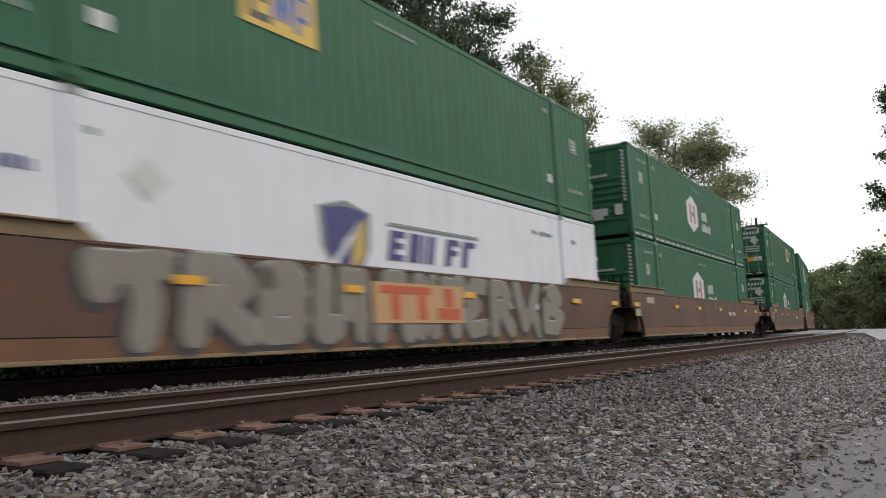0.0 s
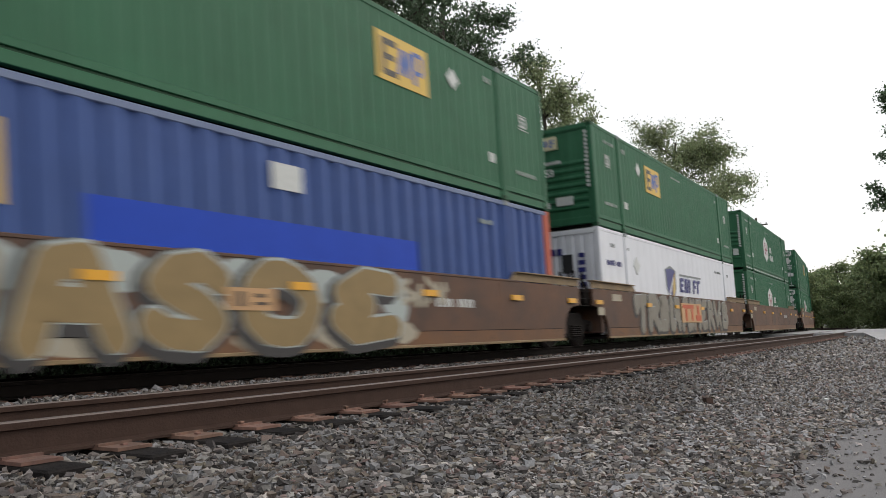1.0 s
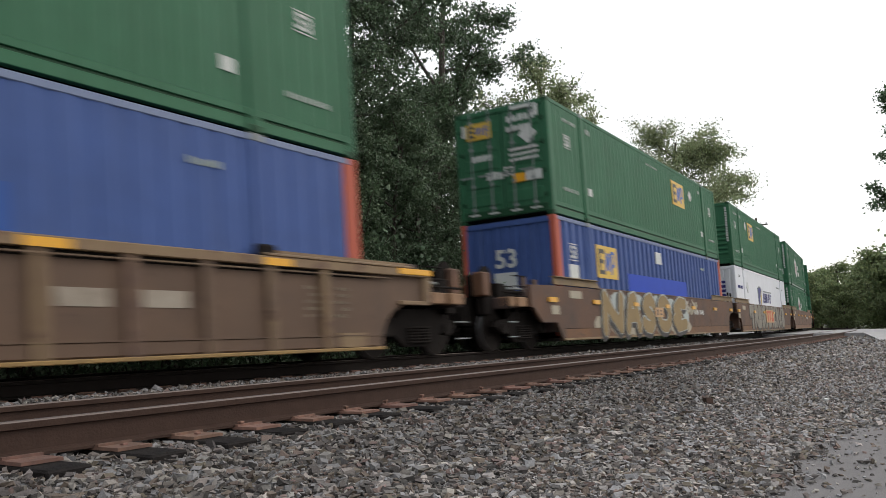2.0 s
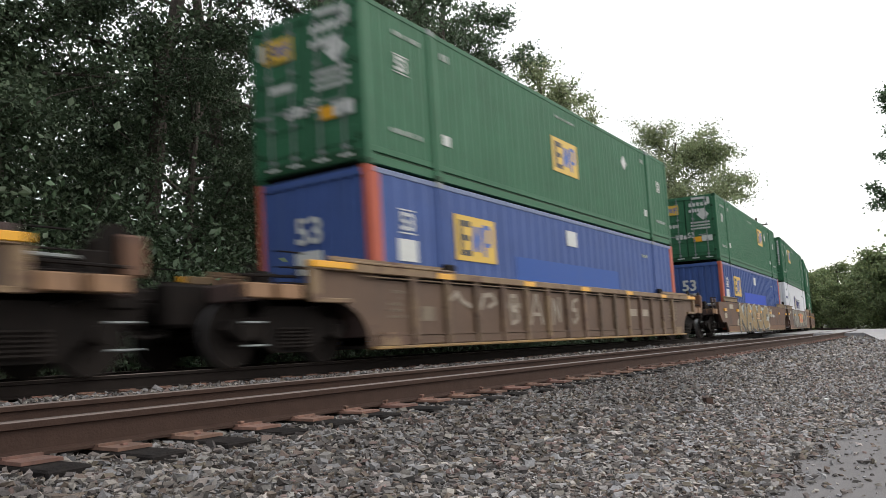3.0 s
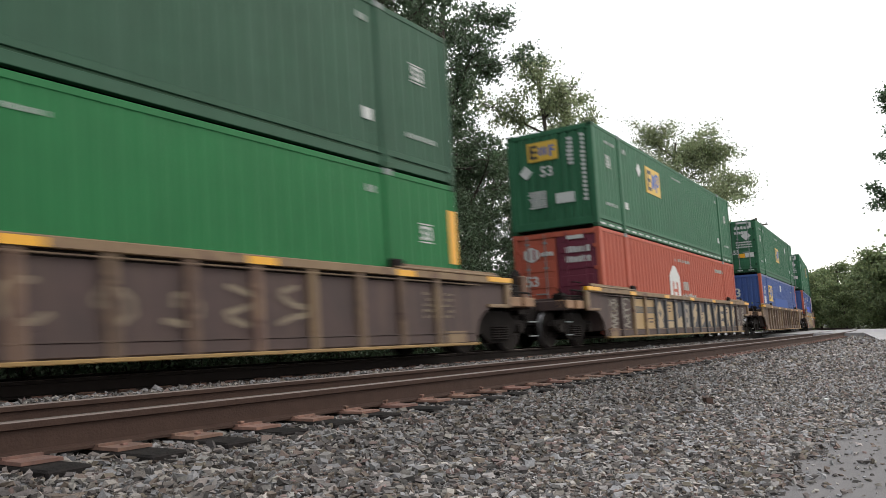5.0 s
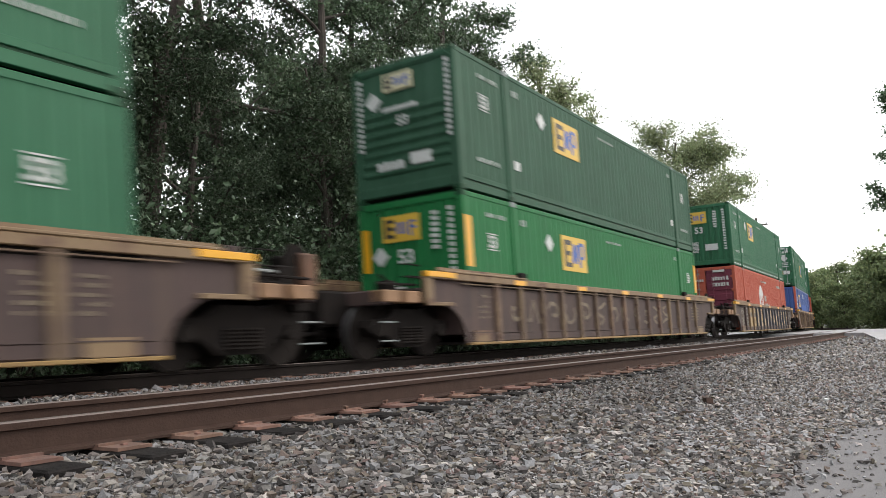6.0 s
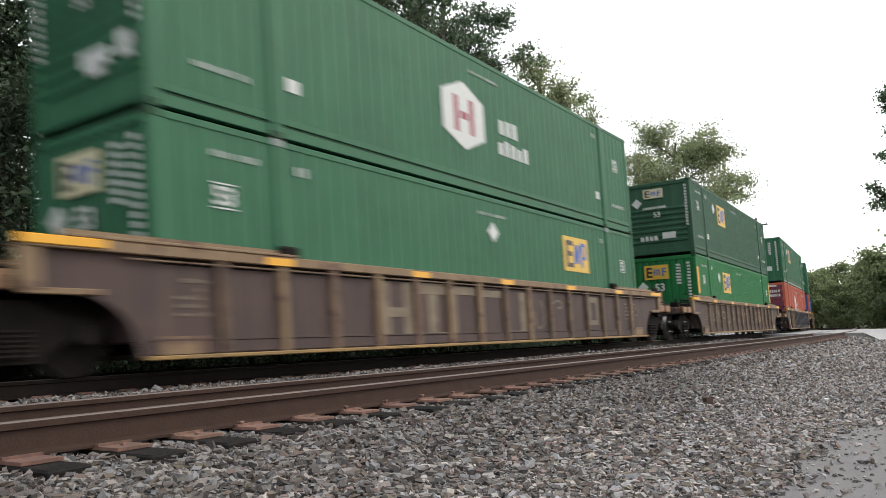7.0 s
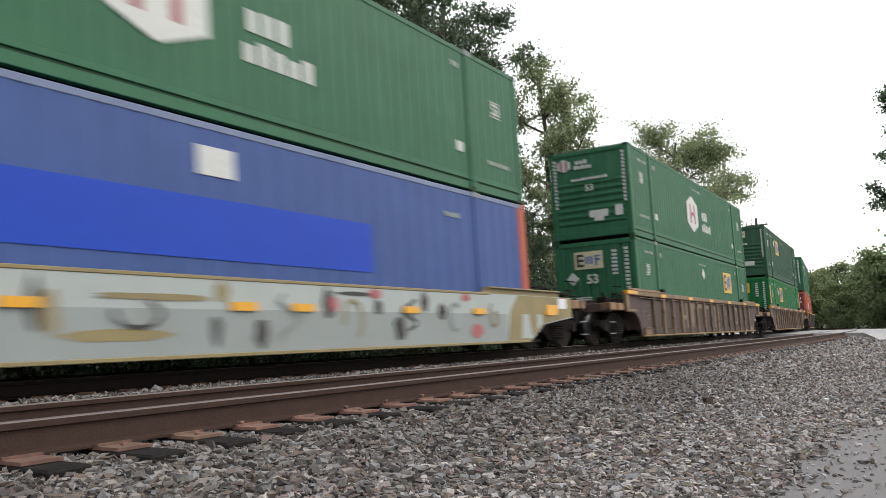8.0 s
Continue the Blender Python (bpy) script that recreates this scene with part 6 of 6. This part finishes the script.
for i in range(5):
    stroke(bm, [(X(6.3 - i * 0.33) + 0.3 * x, 0.95 - 0.06 * (i % 3) + 0.38 * z) for x, z in scrawl(rnd_e)], 0.1, -1.451, rnd_e)
part("spray_letters", bm, CREAM, car_e)
part("company_panel", boxes((X(9.62), X(8.8), -1.482, -1.438, 0.73, 1.02)), PEACH, car_e, "peach panel with faint strokes")
part("lettering", boxes((X(9.46), X(9.34), -1.487, -1.481, 0.78, 0.97), (X(9.16), X(9.0), -1.487, -1.481, 0.9, 0.95), (X(9.16), X(8.95), -1.487, -1.481, 0.8, 0.84)), INK, car_e)
consist(-0.83, car_e, blue_box(11), green_box("doors", badge=4.65, seed=12))
RB = "ribbed brown well car with dirty yellow top chord"
RIB_TAN = (0, 4, 9)
car_f = ribbed_car(TANRUST, TAN, RB + " and faint scrawls", RIBRUST)
panel_strokes(car_f, "~)BANG", 13.78, 0.55, 0.6, 0.62, FADED_WHITE, 0.085)
part("decal", boxes((X(15.05), X(14.65), -1.409, -1.398, 0.6, 0.85)), FADED, car_f)
part("decal", boxes((X(12.1), X(11.4), -1.409, -1.398, 0.86, 0.98)), FADED, car_f)
part("decal", boxes((X(4.9), X(4.3), -1.409, -1.398, 0.75, 0.95)), FADED_WHITE, car_f)
part("decal", boxes((X(3.9), X(3.3), -1.409, -1.398, 0.75, 0.95)), FADED_WHITE, car_f)
consist(-24.30, car_f, blue_box(13, rib=0.018), green_box("doors", badge=7.6, badge_z=1.1, dia=4.13, seed=14))
RIB_TAN, RIB_SLATE = (12, 13), tuple(range(1, 12))
car_g = ribbed_car(DULLBROWN, TAN, RB + " and buff graffiti", DULLBROWN)
RIB_SLATE = ()
part("panel_paint", boxes((X(14.2), X(12.3), -1.406, -1.396, 0.385, 1.25)), PANEL_YELLOW, car_g, "old yellow painted panel")
part("panel_paint", boxes((X(12.2), X(1.05), -1.405, -1.396, 0.385, 1.27)), SPRAY_SLATE, car_g, "slate-black sprayed panels")
part("number_band", boxes((X(14.2), X(12.3), -1.41, -1.4, 0.84, 1.03)), INK, car_g, "black band with pale worn bars")
part("lettering", boxes(*[(X(14.05 - 0.19 * k), X(13.93 - 0.19 * k), -1.414, -1.408, 0.87, 1.0) for k in (0, 1, 2, 3, 5, 6, 7, 8, 9)]), FADED, car_g)
part("lettering", boxes((X(12.95), X(12.45), -1.411, -1.404, 0.66, 0.7), (X(12.85), X(12.5), -1.411, -1.404, 0.56, 0.6)), DULLBROWN, car_g)
panel_strokes(car_g, "O L SPAYERS", 11.73, 0.5, 0.64, 0.62, SPRAY_BUFF, 0.2)
panel_strokes(car_g, "H", 8.67, 0.48, 0.68, 0.6, FADED_WHITE, 0.15)
part("panel_paint", boxes((X(11.08), X(10.32), -1.411, -1.396, 0.64, 1.24)), PANEL_YELLOW, car_g, "yellow paint patch with faint bars")
part("panel_paint", boxes((X(11.02), X(10.32), -1.412, -1.396, 0.4, 0.6)), SPRAY_BUFF, car_g)
for u, z in ((10.7, 1.1), (10.7, 1.0), (10.7, 0.9), (6.6, 0.92), (6.6, 0.84), (2.6, 1.08), (2.6, 0.95)):
    part("lettering", boxes((X(u) - 0.15, X(u) + 0.1, -1.4185, -1.41, z, z + 0.045)), DULLBROWN, car_g)
for u, sd in ((15.8, 21), (14.8, 22), (0.5, 23), (-0.5, 24)):
    for k in range(5):
        panel_scrawl(car_g, u, 1, 0.42 + 0.16 * k, 0.18, GREYSPRAY, sd + 5 * k, 0.045)
consist(-47.71, car_g, red_box(15), green_box("vcorr", badge=10.26, dashes=True, seed=16))
RIB_TAN = (3,)
car_h = ribbed_car(DULLBROWN, TAN, RB + " and faded scrawls", RIBRUST)
graffiti(car_h, 15.0, 4.0, 0.35, 1.2, 12, FADED, DULLBROWN, 12, wall=-1.403, wid=0.1)
low_h = green_box("vcorr", badge=10.26, paint=GREEN_NEW, seed=17)
for u in (16.0, 0.16):
    part("post_stripe", boxes((X(u) - 0.12, X(u) + 0.12, SIDE - 0.014, SIDE, 1.4, 2.4)), REFLECT, low_h)
end_mark(low_h, "rect", 1.12, 1.9, 0.16, 0.9, REFLECT)
consist(-71.12, car_h, low_h, green_box("hribs", badge=10.26, paint=GREEN_DULL, seed=18))
RIB_TAN = (6, 8, 9, 11, 13)
car_i = ribbed_car(DULLBROWN, TAN, RB + " and pale graffiti", RIBRUST)
for u, bars in ((11.73, ((-0.42, -0.18, 0.24, 1.24), (0.18, 0.42, 0.24, 1.24), (-0.18, 0.18, 0.66, 0.82))),
                (10.71, ((-0.42, 0.42, 1.06, 1.26), (-0.14, 0.14, 0.4, 1.06), (-0.42, 0.42, 0.22, 0.4))),
                (9.69, ((-0.44, -0.24, 0.22, 1.24), (-0.24, 0.42, 1.08, 1.24), (-0.24, 0.42, 0.22, 0.38))),
                (8.67, ((-0.42, 0.42, 1.06, 1.2), (-0.44, -0.3, 0.3, 1.06), (-0.42, 0.42, 0.22, 0.36))),
                (7.64, ((0.14, 0.4, 0.22, 1.2), (-0.3, 0.14, 0.22, 0.4)))):
    part("spray_letter", boxes(*[(X(u) + a, X(u) + b, -1.412, -1.398, z0, z1) for a, b, z0, z1 in bars], bev=0.004), FADED, car_i)
panel_scrawl(car_i, 6.62, 1, 0.4, 0.7, FADED, 6, 0.045)
panel_scrawl(car_i, 5.6, 1, 0.8, 0.3, FADED, 9, 0.04)
part("spray_letter", boxes((X(3.9), X(3.75), -1.412, -1.398, 0.5, 1.2), (X(3.75), X(3.3), -1.412, -1.398, 1.06, 1.2), (X(3.75), X(3.3), -1.412, -1.398, 0.5, 0.62), (X(3.42), X(3.28), -1.412, -1.398, 0.62, 1.06), bev=0.004), FADED, car_i)
consist(-94.45, car_i, green_box("vcorr", badge=3.42, dia=8.23, seed=19, cream=True), green_box("hribs", hexagon=True, seed=20))
car_j = smooth_car(PALE, OLIVE, "pale grey sprayed well car with olive-yellow ends", top=1.14, front_joint=False, rear_joint=True, pale=OLIVE, marks=(10.9, 8.1, 7.05, 4.55, 2.4))
part("spray_band", boxes((X(15.5), X(1.3), -1.446, -1.436, 0.2, 0.74)), PALE_LOW, car_j, "darker grey sprayed lower band")
bm = bmesh.new()
prism(bm, [(X(1.3), 0.2), (X(0.4), 0.2), (-X(16.5), 0.55), (-X(17.93), 0.7), (-X(17.93), 1.13), (X(0.8), 1.13), (X(1.15), 0.8)], -1.448, -1.436)
part("end_paint", bm, OLIVE, car_j, "olive-yellow painted end")
truck(car_j, -(HALF + 1.58))
SPRAYS = {"B": BLACKSPRAY, "O": OLIVE, "P": PINKSPRAY}
for i, (k, ua, ub, za, zb) in enumerate((("B", 10.8, 10.66, 0.42, 1.08), ("O", 10.67, 10.5, 0.42, 0.95), ("O", 10.18, 8.56, 0.83, 0.91), ("O", 10.44, 9.2, 0.36, 0.53),
                                         ("O", 8.54, 8.3, 0.81, 1.1), ("B", 8.62, 8.46, 0.28, 0.7), ("B", 7.94, 7.68, 0.25, 0.65), ("B", 6.64, 6.4, 0.58, 1.1),
                                         ("P", 6.52, 6.3, 0.73, 0.97), ("B", 6.32, 5.49, 0.98, 1.04), ("P", 5.6, 5.3, 0.95, 1.1), ("B", 5.5, 5.3, 0.68, 0.93),
                                         ("B", 5.02, 4.7, 0.27, 0.68), ("B", 4.24, 4.05, 0.75, 1.1), ("B", 3.75, 3.5, 0.6, 0.91), ("P", 2.7, 2.3, 0.28, 0.56), ("P", 2.97, 2.68, 0.95, 1.1))):
    spray_cloud(car_j, (ua + ub) / 2, (za + zb) / 2, (ua - ub) / 2, (zb - za) / 2, SPRAYS[k], 90 + i, -1.45 - 0.0005 * i)
rnd_j = random.Random(31)
for i, (u, z, w, h) in enumerate(((9.6, 0.5, 0.7, 0.35), (7.3, 0.35, 0.5, 0.6), (6.0, 0.3, 0.5, 0.65), (4.6, 0.45, 0.5, 0.5), (3.2, 0.4, 0.45, 0.55), (1.8, 0.4, 0.45, 0.6), (12.3, 0.4, 0.8, 0.5), (14.0, 0.4, 0.7, 0.5))):
    bm = bmesh.new()
    stroke(bm, [(X(u) - w / 2 + w * x, z + h * y) for x, y in scrawl(rnd_j)], 0.05, -1.4615, rnd_j)
    part("spray_outline", bm, (BLACKSPRAY, GREY, OLIVE)[i % 3], car_j)
part("reflector", boxes((X(-0.48), X(-1.02), -1.456, -1.44, 0.74, 0.96)), REFLECT, car_j)
part("data_panel", boxes((X(-1.06), X(-1.48), -1.456, -1.44, 0.88, 1.11)), WHITE, car_j)
for u0, u1 in ((0.75, 0.25), (0.0, -0.3)):
    bm = bmesh.new()
    prism(bm, [(X(u0), 0.24), (X(u1), 0.24), (X(u1 + 0.15), 0.74), (X(u0 - 0.1), 0.74)] if u0 > 0.5 else [(X(0.05), 0.42), (X(-0.25), 0.55), (X(-0.2), 0.74), (X(0.0), 0.74)], -1.452, -1.444)
    part("spray_blot", bm, PALE, car_j)
consist(-117.88, car_j, blue_box(21, smooth=True), green_box("vcorr", hexagon=True, seed=22))


# ---------------------------------------------------------------- movement
SPEED, SLOW = 16.603, -0.0132


def run(t):
    return SPEED * t + SLOW * t * t / 2


def ride(s, z):
    """Pose of a thing that rides the far track at distance s, z above the rails."""
    x, y, th = on_curve(s, FAR_C)
    return Matrix.Translation((x, y, 0.029)) @ Matrix.Rotation(th, 4, 'Z') @ Matrix.Rotation(radians(-0.813), 4, 'X') @ Matrix.Translation((0, 0, z))


def motions():
    times = [i * 0.25 for i in range(33)]
    for front, car, lower, upper in TRAIN:
        for ob, z in ((car, 0.0), (lower, CAR_BASE), (upper, CAR_BASE + UP)):
            walk(ob, [(t, ride(front - HALF + run(t), z)) for t in times])
    for w, x in WHEELSETS:
        rows = []
        for i in range(241):
            t = i / 30
            rows.append((t, Matrix.Translation((x, 0, WHEEL_R)) @ Matrix.Rotation(run(t) / WHEEL_R, 4, 'Y')))
        walk(w, rows)


motions()
